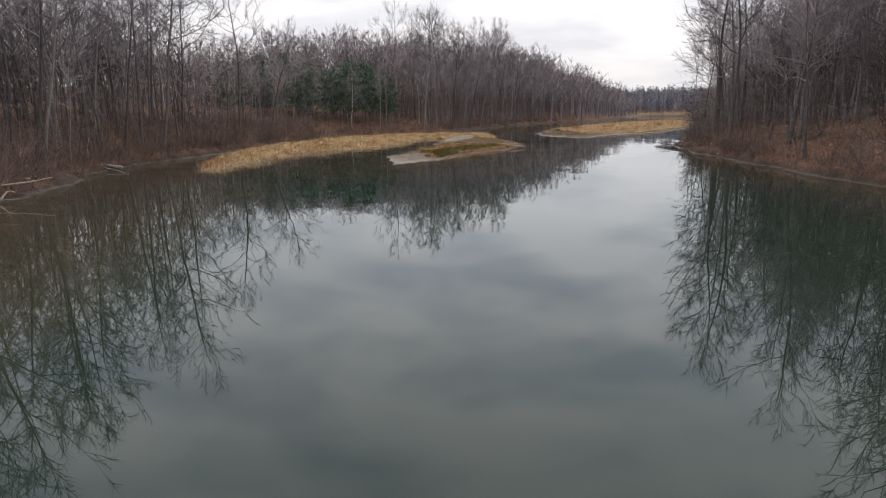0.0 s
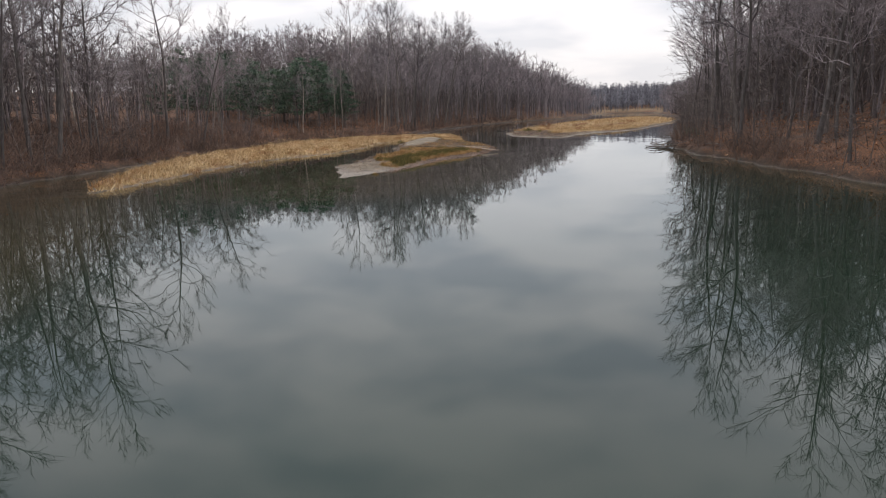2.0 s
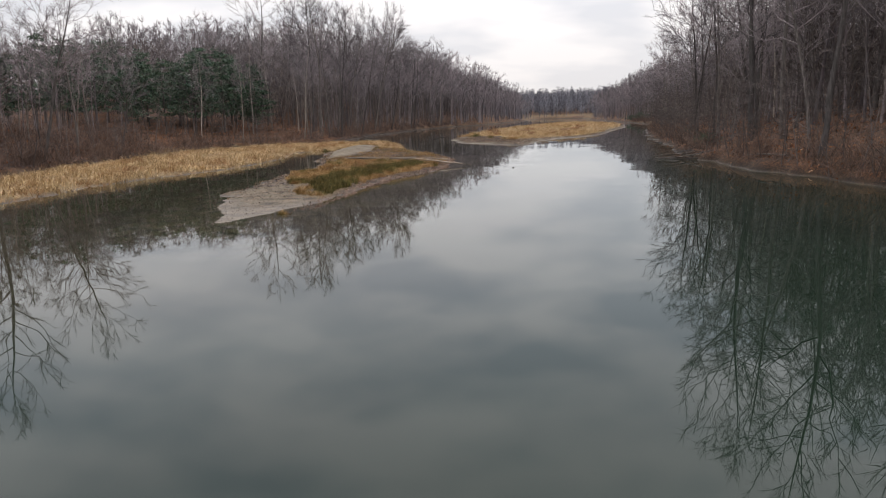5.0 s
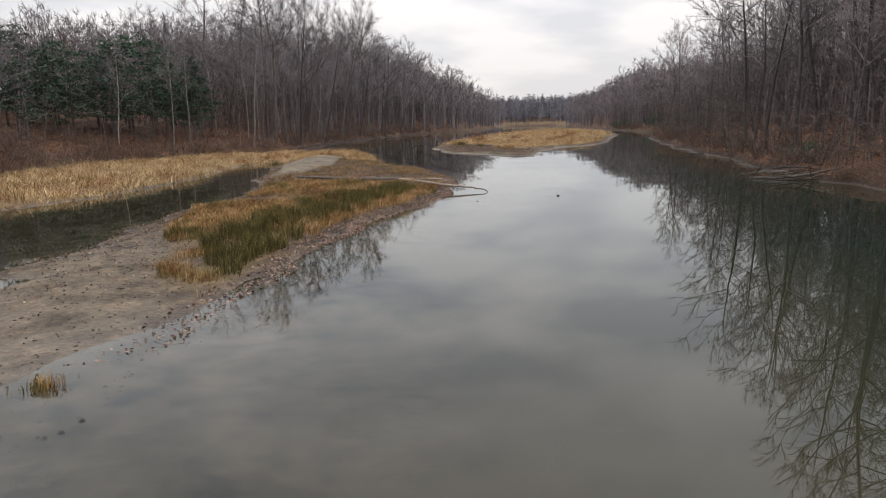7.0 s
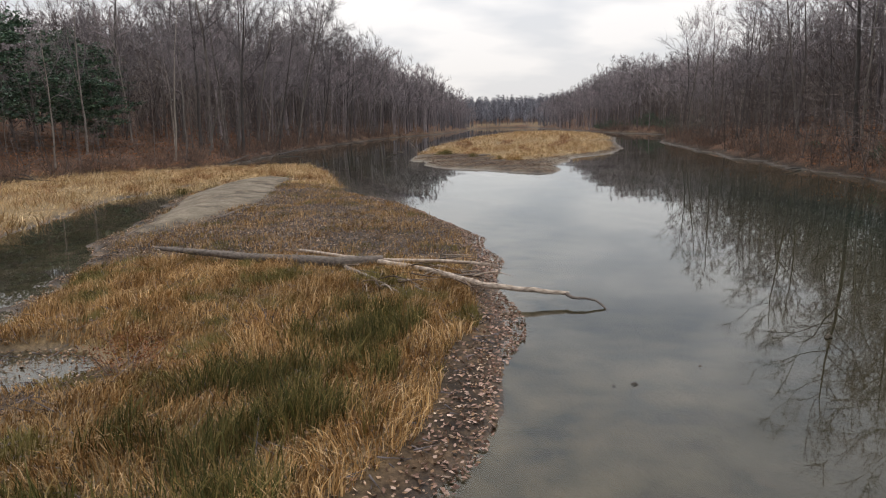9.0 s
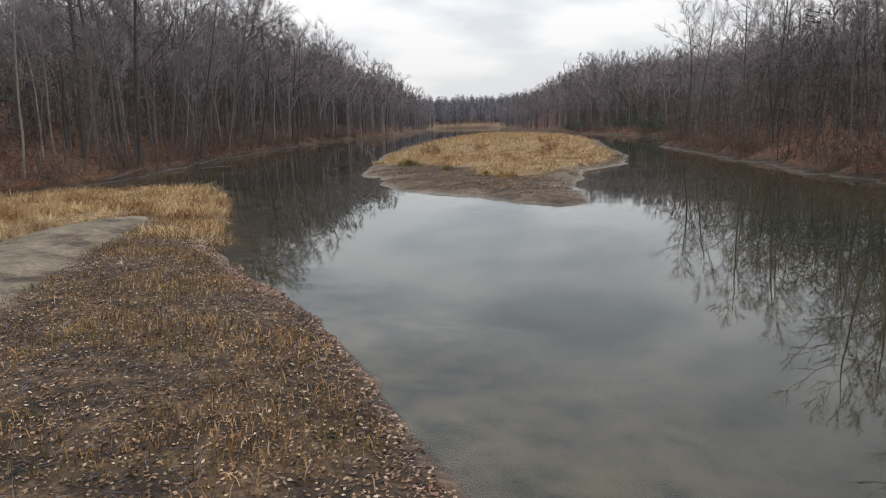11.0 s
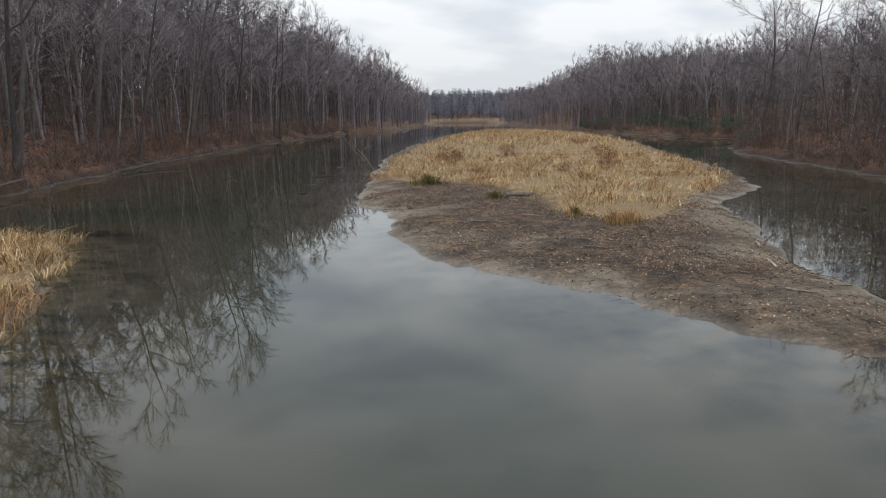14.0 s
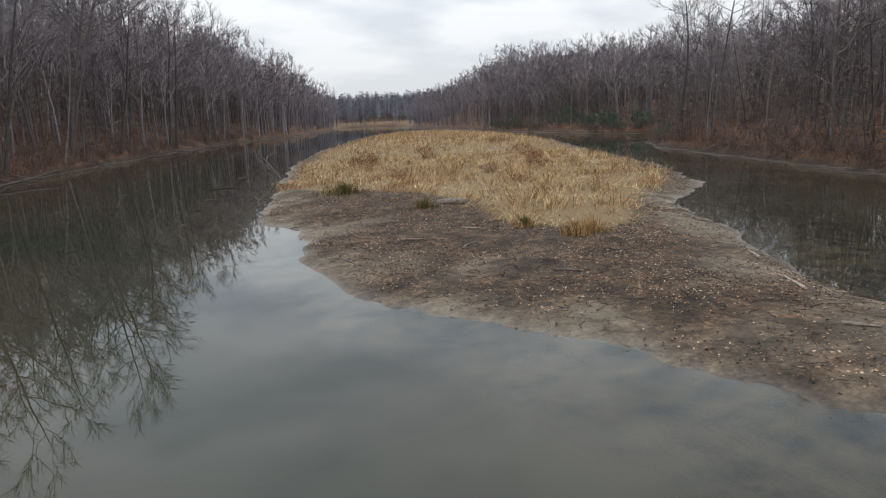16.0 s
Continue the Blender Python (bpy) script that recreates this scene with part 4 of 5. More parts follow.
def bush(r, wide, tall, mat, label, leaf=0.09, n=700, name="evergreen_bush", stems=M_BARK):
    thing = tagged(empty(name), label, "bush")
    s = Soup()
    a = r.uniform(0, 2 * np.pi, 14)
    tip = np.stack([np.cos(a) * wide * 0.4, np.sin(a) * wide * 0.4, tall * r.uniform(0.5, 0.95, 14)], -1)
    s.spikes(np.stack([np.cos(a) * 0.15, np.sin(a) * 0.15, np.full(14, -0.15)], -1), tip, 0.02)
    part("stems", s.mesh("stems", stems), thing)
    d = r.normal(0, 1, (n, 3))
    d /= np.linalg.norm(d, axis=1, keepdims=True)
    p = d * (r.uniform(0.35, 1.0, n) ** 0.5)[:, None] * [wide / 2, wide / 2, tall / 2]
    p *= (1 + 0.25 * np.sin(5 * d[:, :1] + 3 * d[:, 1:2]) * np.cos(4 * d[:, 2:]))
    p += 0.22 * wide * np.stack([np.sin(7 * d[:, 1] + 2), np.cos(6 * d[:, 0]), 0.4 * np.sin(9 * d[:, 0])], -1) * d
    p[:, 2] += tall * 0.52
    part("foliage", mesh_of("foliage", *leaf_cards(r, p, np.full(n, leaf)), mat), thing)
    return thing


holly = bush(r, 5.0, 3.0, M_NEEDLE, "low dark evergreen bush at the water's edge", 0.10, 2600)
holly_spots = [(108, 222, 0.9), (106.5, 227, 0.7), (107, 231, 1.1), (110, 234, 0.8), (109, 239, 0.6), (111, 243, 1.0), (112, 251, 1.2), (113, 256, 0.7), (115, 263, 0.9), (110, 216, 0.6),
               (118, 285, 1.1), (117, 275, 0.7), (78, 181, 0.7), (80.5, 184, 0.5), (121, 300, 1.0), (119, 291, 0.6), (41, 97, 0.4), (37.5, 90.5, 0.42), (38.8, 92.6, 0.3), (46, 107.5, 0.35), (53.5, 121, 0.4)]
for n, (x, y, s) in enumerate(holly_spots):
    m = pose(x, y, height(x, y) - 0.1, 0, 0, 77 * n) @ Matrix.Diagonal((s * (1 + 0.3 * math.sin(5 * n)), s, s * (0.85 + 0.25 * math.cos(3 * n)), 1))
    if n:
        copy_thing(holly, m)
    else:
        holly.matrix_basis = m

# ---------------------------------------------------------------- reeds, grass and litter on the bars
r = np.random.default_rng(51)
x, y = scatter(r, GRASS_BAR, 50000, -0.25)
xt, yt = scatter(r, [(3, 117), (12, 120), (16, 117), (16.6, 128), (15.6, 139.5), (8, 140)], 16000, -0.2)
x, y = np.append(x, xt), np.append(y, yt)
mat = 1 - 0.7 * smooth(wobble(x, y, 1.1, 6), -0.1, 0.5)      # patches beaten flat
ok = signed(DOME, x, y) < -0.3
x, y, mat = x[ok], y[ok], mat[ok]
tall = r.uniform(0.28, 0.68, len(x)) * (1 + 0.5 * wobble(x, y, 0.5, 2)) * mat
stuff("reed_bed", "matted dry straw-yellow reeds on a low bar by the bank", "reeds",
      *blades(r, x, y, heights(x, y) - 0.03, tall, np.where(y > 108, 0.02, 0.032), 1.7 / mat, 0.7), M_STRAW)
x, y = scatter(r, REED_AREA, 200000, 0.1, 1.0, 1.3)
keep = (y < 178) | (r.uniform(0, 1, len(x)) < 0.12)
keep &= (wobble(x, y, 0.9, 13) + r.normal(0, 0.25, len(x)) > -0.55)
x, y = x[keep], y[keep]
farther = smooth(y, 165, 240)
mat = 1 - 0.72 * smooth(wobble(x, y, 1.3, 6), -0.2, 0.45) * smooth(y, 200, 170)
tall = r.uniform(0.25, 0.8, len(x)) * (0.75 + 0.9 * np.maximum(wobble(x, y, 0.4, 4), -0.3)) * np.where(y < 141, 0.75, 1.0) * mat
stuff("reed_island", "dry golden reeds and broken stalks on the muddy island", "reeds",
      *blades(r, x, y, heights(x, y) - 0.03, tall, 0.026 + 0.06 * farther, 1.6 / mat, 0.7), M_STRAW)
x, y = scatter(r, SEDGE_AREA, 105000, 0.05)
ok = np.hypot((x - 4.2) / 1.9, (y - 86.4) / 1.4) > 1.05
x, y = x[ok], y[ok]
ok = (y > 75 + 1.5 * wobble(x, y, 0.8, 4)) | (wobble(x, y, 0.5, 9) + r.normal(0, 0.25, len(x)) > 0.5)
x, y = x[ok], y[ok]
tall = r.uniform(0.10, 0.34, len(x)) * (1 + 0.5 * wobble(x, y, 0.5, 2)) * (1 - 0.65 * smooth(np.hypot((x - 4.2) / 1.9, (y - 85.4) / 1.6), 1.5, 1.1))
stuff("sedge_bed", "olive and straw-coloured sedge on the muddy bar", "grass",
      *blades(r, x, y, heights(x, y) - 0.02, tall, np.full(len(x), 0.013), np.full(len(x), 1.1), 0.9), M_SEDGE)
RUSH_STRIP = [(3.6, 69.2), (4.7, 72.4), (5.7, 75.2), (7.4, 79.0), (9.3, 81.8), (10.6, 84.0), (11.4, 86.4), (9.8, 87.2), (7.6, 84.0), (5.6, 81.0), (4.0, 77.5), (2.8, 73.5), (2.6, 70.0)]
x, y = scatter(r, RUSH_STRIP, 44000, 0.0)
ok = (wobble(x, y, 0.33, 8) + r.normal(0, 0.25, len(x)) > 0.16) & (np.hypot((x - 4.2) / 1.9, (y - 86.0) / 2.0) > 1.05)
x, y = x[ok], y[ok]
stuff("green_rushes", "green rushes along the edge of the muddy bar", "rushes",
      *blades(r, x, y, heights(x, y) - 0.02, r.uniform(0.3, 0.62, len(x)), np.full(len(x), 0.012), np.full(len(x), 0.7)), M_GREEN)
x, y = scatter(r, MUD_BAR, 90000, 0.3)
ok = (y > 90) & (signed(DOME, x, y) < 0.2) & (wobble(x, y, 0.9, 5) + r.normal(0, 0.35, len(x)) > 0.05)
x, y = x[ok], y[ok]
stuff("sparse_grass", "sparse short dry grass on the dark mud", "grass",
      *blades(r, x, y, heights(x, y) - 0.02, r.uniform(0.08, 0.26, len(x)), np.full(len(x), 0.014), np.full(len(x), 0.9)), M_SEDGE)


def litter(name, label, poly, n, size, seed, mat, test):
    r = np.random.default_rng(seed)
    x, y = scatter(r, poly, n, -0.35)
    ok = test(x, y, r)
    x, y = x[ok], y[ok]
    p = np.stack([x, y, np.maximum(heights(x, y), 0.0) + 0.02], -1)
    return stuff(name, label, "leaves", *leaf_cards(r, p, np.full(len(x), size), 0.25), mat)


litter("edge_leaves", "pale pinkish-brown fallen leaves washed along the bar's edge", MUD_BAR, 160000, 0.034, 61, M_EDGE,
       lambda x, y, r: (signed(MUD_BAR, x, y) < 0.05 + 0.9 * r.uniform(0, 1, len(x)) ** 2) & (x > np.interp(y, [60, 80, 95, 120], [0.5, 6, 10, 12])) & (y > 64 + 12 * r.uniform(0, 1, len(x)) ** 2))
litter("scattered_leaves", "scattered brown leaves on the mud", MUD_BAR, 110000, 0.028, 62, M_LEAF, lambda x, y, r: (signed(DOME, x, y) < 0.1) & (r.uniform(66, 96, len(x)) < y))
ISLAND_FRONT = [q for q in REED_BAR if q[1] < 160]
litter("island_debris", "brown leaves and plant scraps on the island's mud", ISLAND_FRONT, 130000, 0.026, 63, M_LEAF,
       lambda x, y, r: (signed(REED_AREA, x, y) < 0.3) & (signed(REED_BAR, x, y) > 0.9 * r.uniform(0, 1, len(x))) & (wobble(x, y, 1.0, 6) + 0.6 * r.normal(0, 1, len(x)) > 0.1))


def bar_sticks(name, label, poly, n, seed, test, mat):
    r = np.random.default_rng(seed)
    x, y = scatter(r, poly, n, 0.2)
    ok = test(x, y, r)
    x, y = x[ok], y[ok]
    v, t = ground_sticks(r, np.stack([x, y, np.maximum(heights(x, y), 0.0)], -1), 0.28, 0.009)
    return stuff(name, label, "sticks", v, t, mat)


bar_sticks("bar_sticks", "short dead stems and twigs scattered on the mud bar", MUD_BAR, 9000, 67, lambda x, y, r: (signed(DOME, x, y) < 0.2) & (y > 72), M_WOODS)
bar_sticks("island_sticks", "short dead stems and twigs scattered on the island's mud", ISLAND_FRONT, 12000, 68, lambda x, y, r: (signed(REED_AREA, x, y) < 0.5) & (wobble(x, y, 1.2, 6) + 0.7 * r.normal(0, 1, len(x)) > 0.0), M_BRUSH)


def pebbles(name, label, poly, n, size, seed, test):
    r = np.random.default_rng(seed)
    x, y = scatter(r, poly, n, -0.6)
    ok = test(x, y, r)
    x, y = x[ok], y[ok]
    z = heights(x, y)
    s = Soup()
    oct_v = np.array([(1, 0, 0), (0, 1, 0), (-1, 0, 0), (0, -1, 0), (0, 0, 0.7), (0, 0, -0.5)], float)
    oct_t = np.array([(0, 1, 4), (1, 2, 4), (2, 3, 4), (3, 0, 4), (1, 0, 5), (2, 1, 5), (3, 2, 5), (0, 3, 5)])
    for a, b, c in zip(x, y, z):
        s.add(oct_v * size * r.uniform(0.4, 1.3, (6, 1)) * r.uniform(0.6, 1.4, 3) + (a, b, c + 0.3 * size), oct_t)
    return stuff(name, label, "stones", *s.done(), M_ROCK)


pebbles("gravel", "small stones and clods on the grey mud flat", MUD_BAR, 6000, 0.028, 64, lambda x, y, r: (y < 76) | ((signed(MUD_BAR, x, y) < 0.25) & (r.uniform(0, 1, len(x)) < 0.25)))
pebbles("island_gravel", "small stones and clods on the island's mud", ISLAND_FRONT, 5200, 0.022, 65, lambda x, y, r: (y < 152) & (signed(REED_AREA, x, y) < 0.0))


def tuft(r, n, tall, wide, mat, label, spread, name="rush_clump", blade=0.014):
    thing = tagged(empty(name), label, "rushes", "rush clumps on the bars")
    a, d = r.uniform(0, 2 * np.pi, n), spread * np.abs(r.normal(0, 0.55, n))
    v, t = blades(r, np.cos(a) * d, np.sin(a) * d, np.full(n, -0.03), r.uniform(0.3, 1.0, n) * tall * np.exp(-0.5 * (d / spread) ** 2), np.full(n, blade), np.full(n, wide))
    part("foliage", mesh_of("foliage", v, t, mat), thing)
    return thing


r = np.random.default_rng(71)
for x, y, n, tl, sp, mat, label in ((31.4, 151.8, 900, 0.85, 1.25, M_GREEN, "dark green rush clump at the island's edge"), (32.3, 143.8, 350, 0.6, 0.6, M_GREEN, "small green rush clump on dark mud"),
                                    (33.5, 135.2, 380, 0.75, 0.55, M_SEDGE, "upright tan rush tuft on mud"), (34.3, 135.6, 380, 0.7, 0.6, M_SEDGE, "upright tan rush tuft on mud"),
                                    (33.2, 137.6, 260, 0.6, 0.45, M_SEDGE, "upright tan rush tuft on mud"), (1.3, 63.2, 220, 0.28, 0.35, M_SEDGE, "low dry tuft on the grey mud flat"),
                                    (2.0, 70.8, 300, 0.32, 0.5, M_SEDGE, "low dry tuft on the grey mud flat"), (6.9, 118.5, 420, 0.6, 0.9, M_GREEN, "green rush clump at the reed bed's edge")):
    tuft(r, n, tl, 0.9, mat, label, sp).location = (x, y, height(x, y))
red = bush(r, 2.8, 1.3, M_RUSSET, "rust-brown shrub among the golden reeds", 0.04, 2200, "russet_shrub", M_STEM)
red.location = (38.0, 168.5, height(38, 168.5))
for x, y, k in ((43, 158.5, 0.55), (47.5, 160, 0.7), (52, 168, 0.8), (41, 151, 0.4), (58, 180, 0.9), (46, 175, 0.7), (36.5, 157.5, 0.45), (66, 200, 1.0), (50, 186, 0.8)):
    copy_thing(red, pose(x, y, height(x, y), 0, 0, 40 * x) @ Matrix.Diagonal((k, k * 0.8, k * 0.8, 1)))
brown = bush(r, 1.3, 0.6, M_RUSSET, "small rust-brown shrub in the sedge", 0.018, 1300, "russet_shrub", M_STEM)
brown.location = (6.6, 85.2, height(6.6, 85.2))

# ---------------------------------------------------------------- driftwood
def wood(thing, name, pts, radii, r, mat=None, sides=8, steps=5, label=""):
    """A weathered limb along a bent line, with uneven sides and broken ends."""
    pts = np.array(pts, float)
    f = np.linspace(0, len(pts) - 1, steps * (len(pts) - 1) + 1)
    line = np.stack([np.interp(f, range(len(pts)), pts[:, k]) for k in range(3)], -1)
    line[1:-1] = (line[:-2] + 2 * line[1:-1] + line[2:]) / 4
    line += r.normal(0, 0.12 * min(radii), line.shape)
    s = Soup()
    s.tube(line, np.interp(f, np.linspace(0, len(pts) - 1, len(radii)), radii), sides, r, 0.10, True)
    return part(name, s.mesh(name, mat or M_DRIFT), thing, label)


r = np.random.default_rng(81)
log = tagged(empty("fallen_log"), "weathered grey log with a broken end across the muddy bar", "log")
wood(log, "trunk", [(6.35, 94.9, 0.50), (8.65, 92.6, 0.46), (10.6, 91.1, 0.46), (11.65, 90.9, 0.47)], [0.06, 0.10, 0.12, 0.13, 0.12], r, sides=10)
wood(log, "splinter", [(6.6, 94.65, 0.49), (6.1, 95.15, 0.53)], [0.05, 0.012], r, label="pale splintered wood")
wood(log, "splinter", [(6.55, 94.75, 0.44), (6.22, 95.2, 0.43)], [0.04, 0.01], r, label="pale splintered wood")
wood(log, "stub", [(9.6, 91.85, 0.5), (9.7, 91.8, 0.62)], [0.04, 0.02], r)
limb = tagged(empty("fallen_branch"), "bleached crooked tree limb reaching from the bar over the water", "log")
wood(limb, "trunk", [(9.9, 93.4, 0.42), (11.4, 91.0, 0.46), (12.45, 89.4, 0.42), (12.85, 88.5, 0.37), (13.15, 87.95, 0.33), (13.85, 87.5, 0.27), (14.65, 87.15, 0.19)], [0.04, 0.055, 0.06, 0.065, 0.065, 0.055, 0.042], r)
wood(limb, "branch", [(14.6, 87.17, 0.19), (14.62, 86.92, 0.155), (14.85, 86.8, 0.15), (15.03, 86.72, 0.11), (15.08, 86.45, 0.03), (15.1, 86.38, -0.05)], [0.042, 0.032, 0.026, 0.024, 0.02, 0.014], r)
wood(limb, "branch", [(10.7, 90.7, 0.40), (11.1, 89.3, 0.36), (11.35, 88.1, 0.30)], [0.05, 0.04, 0.02], r)
wood(limb, "branch", [(11.2, 91.2, 0.45), (12.9, 89.9, 0.52), (13.9, 89.4, 0.45)], [0.05, 0.035, 0.015], r)
for k in range(52):
    a = (r.uniform(10.6, 13.2), r.uniform(88.2, 91.0), r.uniform(0.30, 0.46))
    b = (a[0] + r.uniform(-0.3, 0.9), a[1] - r.uniform(0.2, 1.3), a[2] + r.uniform(-0.06, 0.12))
    m = tuple((u + w) / 2 + r.normal(0, 0.08) for u, w in zip(a, b))
    wood(limb, "twig", [a, m, b], [0.02, 0.014, 0.005], r, (M_DRIFT, M_STEM)[k % 2], sides=5, steps=3)

def stick(name, label, pts, rad, mat=None, lift=None, cat="stick"):
    thing = tagged(empty(name), label, cat)
    pts = [(x, y, (height(x, y) if len(q) == 0 else 0) + (q[0] if q else rad[0] * 0.7)) for x, y, *q in pts]
    wood(thing, "stem", pts, rad, r, mat, 6, 3)
    return thing


stick("branch_on_sand", "thin grey branch beside the pale sand", [(7.8, 102.8), (8.8, 105.2), (10.3, 107.3)], [0.05, 0.045, 0.02], cat="branch")
stick("short_log", "short grey log among the rushes on the island", [(33.2, 144.6), (34.2, 143.9)], [0.14, 0.13], cat="log")
for a in ([(29.8, 135.2), (30.1, 135.6), (30.6, 135.8)], [(30.4, 131.7), (30.9, 131.2)], [(33.5, 127.6), (34.1, 128.6)], [(32.1, 125.8), (32.5, 125.4)],
          [(31.3, 138.4), (31.9, 138.0)], [(28.8, 137.2), (29.4, 136.9)], [(35.6, 130.6), (36.2, 131.5)]):
    stick("drift_stick", "pale dry stick on the island's mud", a, [0.035, 0.03, 0.015], cat="stick")
stick("post", "thin pale post standing in the reeds", [(82.8, 219.9, 0.0), (82.85, 219.9, 2.2)], [0.07, 0.06], cat="post")

pile = tagged(empty("log_pile"), "dark tangled driftwood stranded at the foot of the wooded bank", "log")
for pts, rad in (([(31.2, 88.0, 0.05), (33.0, 86.6, 0.14), (35.6, 85.6, 0.5)], [0.06, 0.12, 0.15]), ([(32.4, 89.3, 0.2), (34.2, 88.3, 0.3), (36.8, 87.2, 0.9)], [0.05, 0.11, 0.14]),
                 ([(31.6, 86.2, 0.02), (33.6, 84.9, 0.1), (35.0, 84.2, 0.4)], [0.05, 0.09, 0.12]), ([(33.6, 89.6, 0.5), (34.4, 87.6, 0.55), (34.9, 85.4, 0.45)], [0.04, 0.07, 0.06]),
                 ([(34.4, 90.5, 0.3), (35.3, 88.0, 0.6), (36.5, 86.0, 0.8)], [0.06, 0.09, 0.07])):
    wood(pile, "log", pts, [0.6 * k for k in rad], r, M_BARK, sides=7)
for k in range(16):
    x, y, an, ln = r.uniform(32, 36), r.uniform(84.5, 90), r.uniform(0, 6.28), r.uniform(0.8, 2.2)
    z = max(height(x, y), 0.0) + r.uniform(0.1, 0.4)
    wood(pile, "branch", [(x, y, z), (x + ln * 0.5 * math.cos(an), y + ln * 0.5 * math.sin(an), z + r.uniform(0, 0.3)), (x + ln * math.cos(an), y + ln * math.sin(an), z + r.uniform(-0.2, 0.6))],
         [0.045, 0.035, 0.012], r, M_STEM, 5, 3)
drift = tagged(empty("stranded_tree"), "fallen bleached tree lying along the wooded shore", "log")
wood(drift, "trunk", [(-29.0, 61.5, 1.2), (-25.8, 59.6, 0.45), (-22.6, 57.8, 0.2)], [0.08, 0.15, 0.17], r, label="bleached trunk")
wood(drift, "snag", [(-25.4, 59.2, 0.4), (-25.7, 59.0, 1.6), (-25.3, 58.8, 2.6)], [0.08, 0.06, 0.02], r)
wood(drift, "branch", [(-23.5, 56.8, 0.25), (-22.0, 55.6, 0.1), (-20.6, 53.8, 0.02)], [0.08, 0.06, 0.03], r)
for k in range(26):
    s, back = r.uniform(0.195, 0.245), r.uniform(-0.6, 1.2)
    (x, y), nr = bank_spot(LEFT_BANK, 1, s, back)
    an, ln = r.uniform(0, 6.28), r.uniform(0.8, 3.0)
    z = max(height(x, y), 0) + 0.1
    wood(drift, "branch", [(x, y, z), (x + ln * 0.5 * math.cos(an), y + ln * 0.5 * math.sin(an), z + r.uniform(0.0, 0.5)), (x + ln * math.cos(an), y + ln * math.sin(an), z + r.uniform(-0.1, 0.9))],
         [0.06, 0.045, 0.02], r, sides=5, steps=3)
for pts, rad in (([(8.0, 148.5, 0.35), (8.9, 154, 0.5), (9.6, 160, 0.7)], [0.06, 0.09, 0.07]), ([(13.2, 171.5, 0.2), (15.0, 178, 0.35), (16.9, 184, 0.7)], [0.12, 0.11, 0.06]),
                 ([(4.8, 183, 2.2), (8.0, 177.5, 1.3), (11.6, 172, 0.5)], [0.07, 0.10, 0.12])):
    shore = tagged(empty("shore_log"), "long grey log lying on the wooded shore", "log")
    wood(shore, "trunk", pts, [0.75 * k for k in rad], r, M_BARK)
dead = tagged(empty("drowned_branch"), "bleached dead branch standing out of the water", "branch")
wood(dead, "branch", [(31.8, 168, -0.3), (31.0, 169.5, 1.2), (29.8, 171.5, 2.4)], [0.06, 0.045, 0.015], r)
for k in range(7):
    f = r.uniform(0.3, 0.9)
    p = np.array([31.8 - 2.0 * f, 168 + 3.5 * f, -0.3 + 2.7 * f])
    wood(dead, "twig", [p, p + r.normal(0, 0.35, 3) + [0, 0, 0.3], p + r.normal(0, 0.6, 3) + [0, 0, 0.6]], [0.025, 0.018, 0.006], r, sides=4, steps=2)

r = np.random.default_rng(85)
for x, y, wx, wy, an in ((45.5, 150.5, 2.6, 0.5, 55), (49.5, 155.5, 3.0, 0.6, 58), (52.5, 163, 2.2, 0.45, 60), (58, 172, 3.2, 0.6, 62), (43.6, 146.0, 1.6, 0.4, 50)):
    me = bpy.data.meshes.new("mud_shoal")
    bm = bmesh.new()
    bmesh.ops.create_circle(bm, cap_ends=False, segments=28, radius=1.0)
    rim = list(bm.verts)
    for n, v in enumerate(rim):
        k = 1 + 0.3 * noise.noise(Vector((v.co.x * 2 + x, v.co.y * 2 + y, 0)))
        v.co = Vector((v.co.x * wx * k, v.co.y * wy * k, -0.06))
    mid = [bm.verts.new((v.co.x * 0.6, v.co.y * 0.6, 0.035)) for v in rim]
    top = bm.verts.new((0, 0, 0.05))
    for n in range(28):
        bm.faces.new((rim[n], rim[(n + 1) % 28], mid[(n + 1) % 28], mid[n]))
        bm.faces.new((mid[n], mid[(n + 1) % 28], top))
    bm.to_mesh(me)
    bm.free()
    me.materials.append(M_GROUND)
    me.attributes.new("sand", "FLOAT", "POINT").data.foreach_set("value", np.full(57, 0.6, np.float32))
    shoal = tagged(new("mud_shoal", me), "low pale mud shoal just breaking the water", "shoal", "mud shoals in the side channel")
    shoal.matrix_basis = pose(x, y, 0, 0, 0, an)
for x, y, ln, an in ((27.2, 163.0, 1.6, 20), (29.5, 171.0, 1.4, 40), (25.6, 156.5, 0.8, 10), (28.6, 158.5, 0.7, 70), (17.5, 83.4, 0.12, 0), (24.5, 152.0, 0.6, 30)):
    c, q = math.cos(radians(an)) * ln / 2, math.sin(radians(an)) * ln / 2
    thing = tagged(empty("floating_wood"), "dark wet piece of wood floating on the river", "driftwood", "floating wood")
    wood(thing, "stem", [(x - c, y - q, 0.0), (x, y, 0.03), (x + c, y + q, 0.01)], [0.03 + 0.02 * ln, 0.04 + 0.03 * ln, 0.02], r, M_WETWOOD, 6, 3)

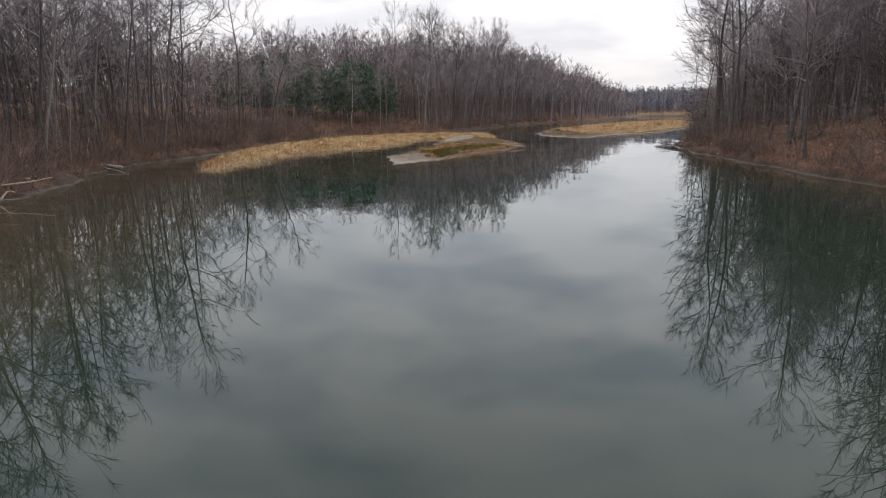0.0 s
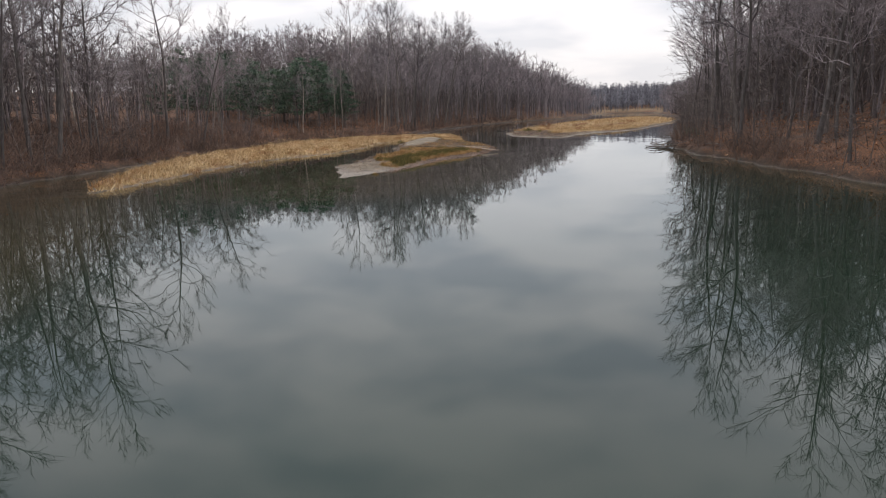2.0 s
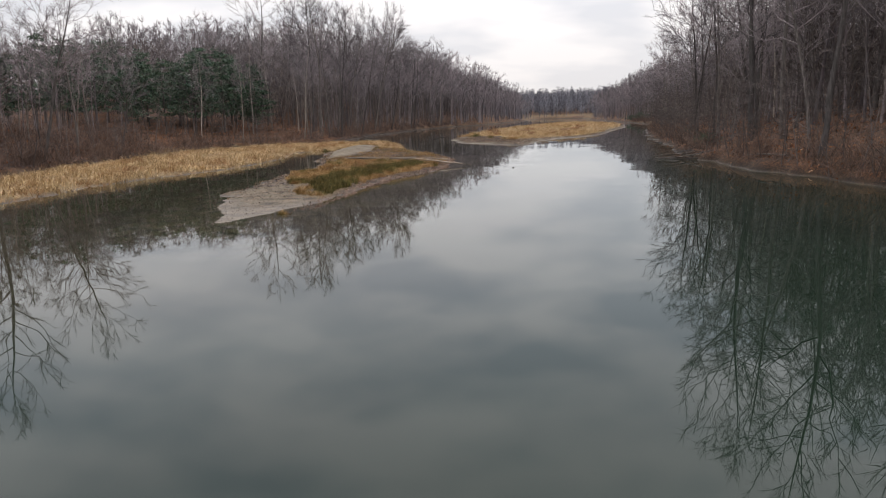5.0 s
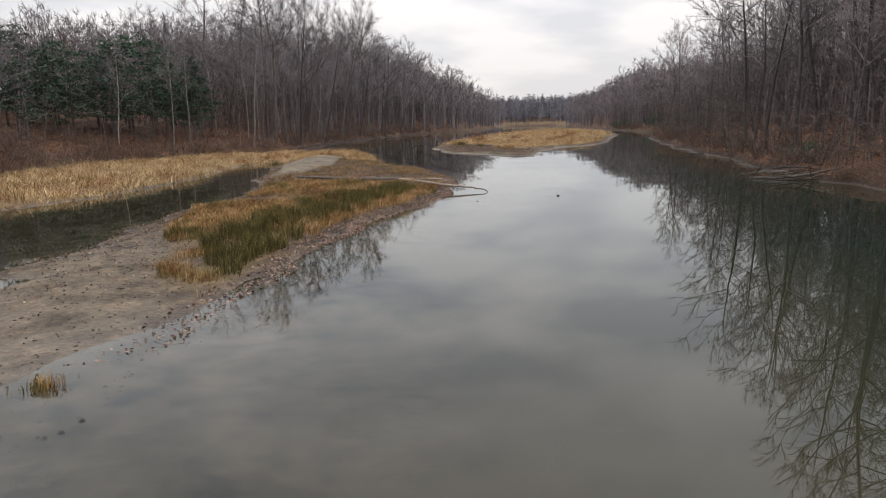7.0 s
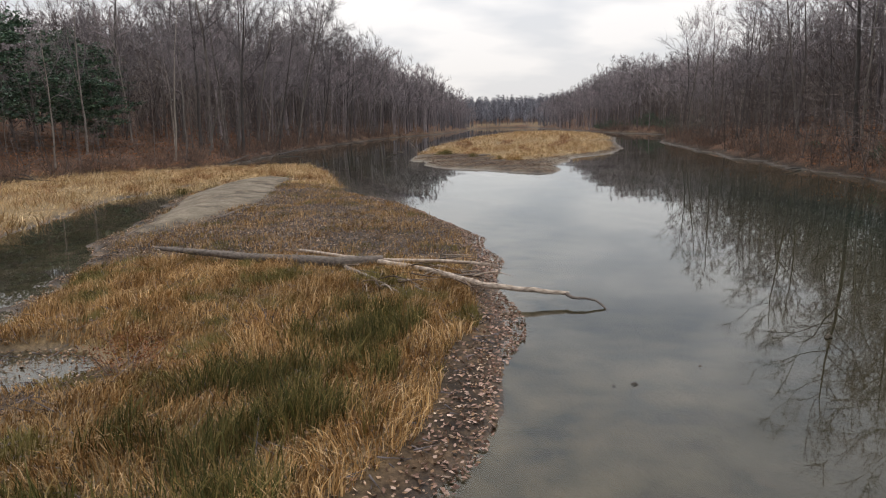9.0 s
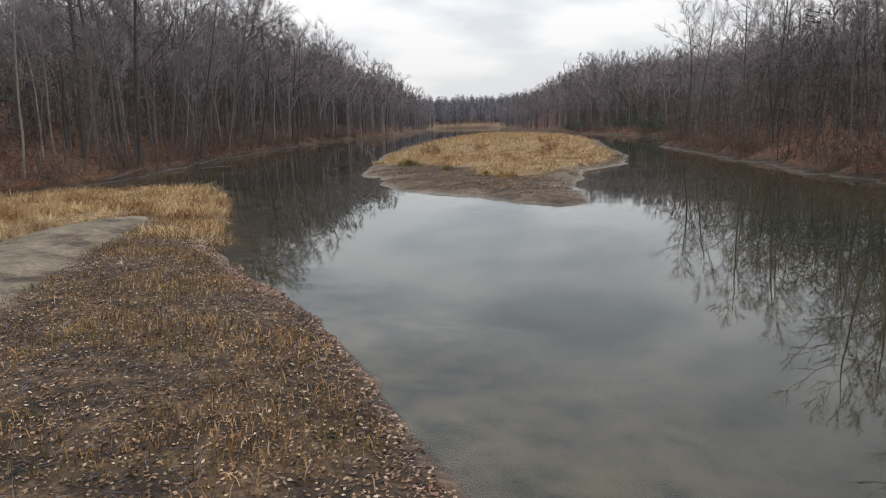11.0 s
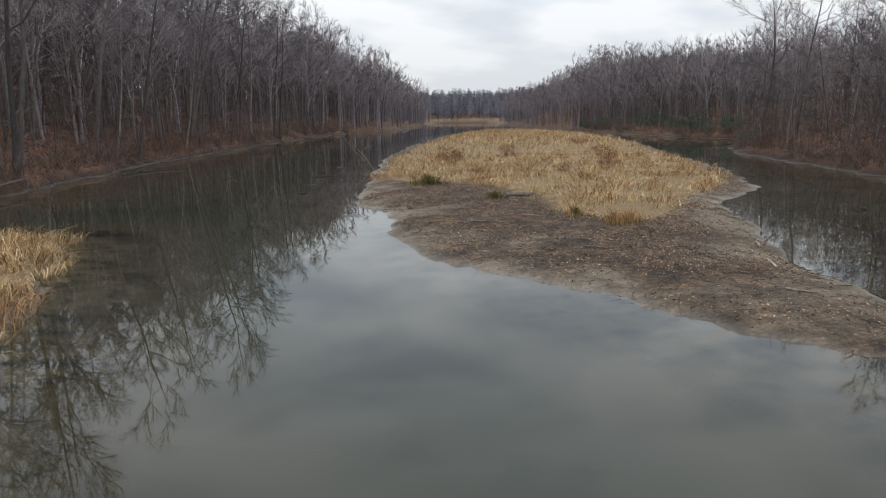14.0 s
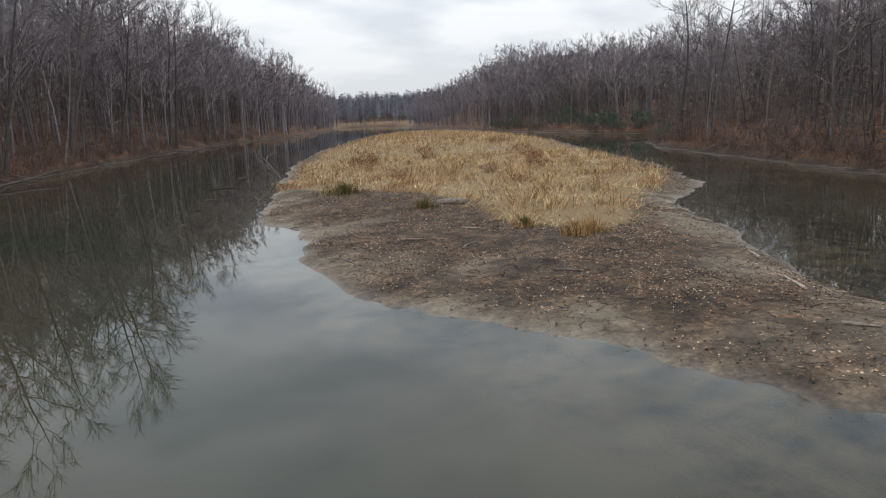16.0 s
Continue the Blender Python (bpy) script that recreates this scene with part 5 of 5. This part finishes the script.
# fallen branches along both shores
r = np.random.default_rng(91)
made = 0
while made < 70:
    bank, side = ((LEFT_BANK, 1), (RIGHT_BANK, -1))[made % 2]
    (x, y), nr = bank_spot(bank, side, r.uniform(0.15, 0.75), r.uniform(-0.3, 1.6))
    if not 40 < y < 260:
        continue
    made += 1
    an, ln = r.uniform(0, 6.28), r.uniform(1.5, 5.0)
    dx, dy = math.cos(an) * ln, math.sin(an) * ln
    z0, z1, z2 = (max(height(x + f * dx, y + f * dy), 0.0) + 0.08 for f in (0, 0.5, 1))
    thing = tagged(empty("fallen_limb"), "fallen grey limb on the leaf-covered shore", "branch", "fallen limbs on the shores")
    wood(thing, "stem", [(x, y, z0), (x + dx / 2, y + dy / 2, z1 + 0.1), (x + dx, y + dy, z2)], [0.055, 0.045, 0.015], r, M_BARK, 5, 3)

for x, y, s in ((13.4, 82.7, 0.05), (13.1, 82.75, 0.03), (14.7, 83.0, 0.035), (1.9, 61.6, 0.035), (2.05, 61.9, 0.04), (1.75, 61.5, 0.03)):
    me = bpy.data.meshes.new("stone")
    bm = bmesh.new()
    bmesh.ops.create_icosphere(bm, subdivisions=2, radius=s)
    for v in bm.verts:
        v.co *= 1 + 0.35 * noise.noise(v.co * 9 / max(s, 0.05) * 0.1 + Vector((x, y, 0)))
        v.co.z *= 0.7
    bm.to_mesh(me)
    bm.free()
    me.materials.append(M_WETWOOD)
    st = tagged(new("stone", me), "small dark wet stone breaking the water's surface", "stone", "stones in the shallows")
    st.location = (x, y, max(height(x, y), -0.02) + 0.2 * s)

# ---------------------------------------------------------------- the bend of the river
def bend(x, y):
    """The lower reach bears four degrees off the line of the upper one."""
    turn = radians(4.0) * smooth(y, 124, 104) * smooth(np.abs(x - 10), 250, 90)
    rx, ry = x - 26, np.maximum(y - 140, -300)
    return x + (np.cos(turn) - 1) * rx - np.sin(turn) * ry, y + np.sin(turn) * rx + (np.cos(turn) - 1) * ry


bent_meshes = set()
for top in [o for o in bpy.data.objects if o.parent is None and o.type in {"MESH", "EMPTY"}]:
    place = top.matrix_basis.translation
    if place.length > 1e-4:
        bx, by = bend(np.array([place.x]), np.array([place.y]))
        top.matrix_basis = Matrix.Translation((float(bx[0]) - place.x, float(by[0]) - place.y, 0)) @ top.matrix_basis
        continue
    for ob in [top, *top.children]:
        if ob.type != "MESH" or ob.data.name in bent_meshes:
            continue
        bent_meshes.add(ob.data.name)
        co = np.zeros(len(ob.data.vertices) * 3, np.float32)
        ob.data.vertices.foreach_get("co", co)
        co = co.reshape(-1, 3)
        co[:, 0], co[:, 1] = bend(co[:, 0].astype(float), co[:, 1].astype(float))
        ob.data.vertices.foreach_set("co", co.ravel())
        ob.data.update()
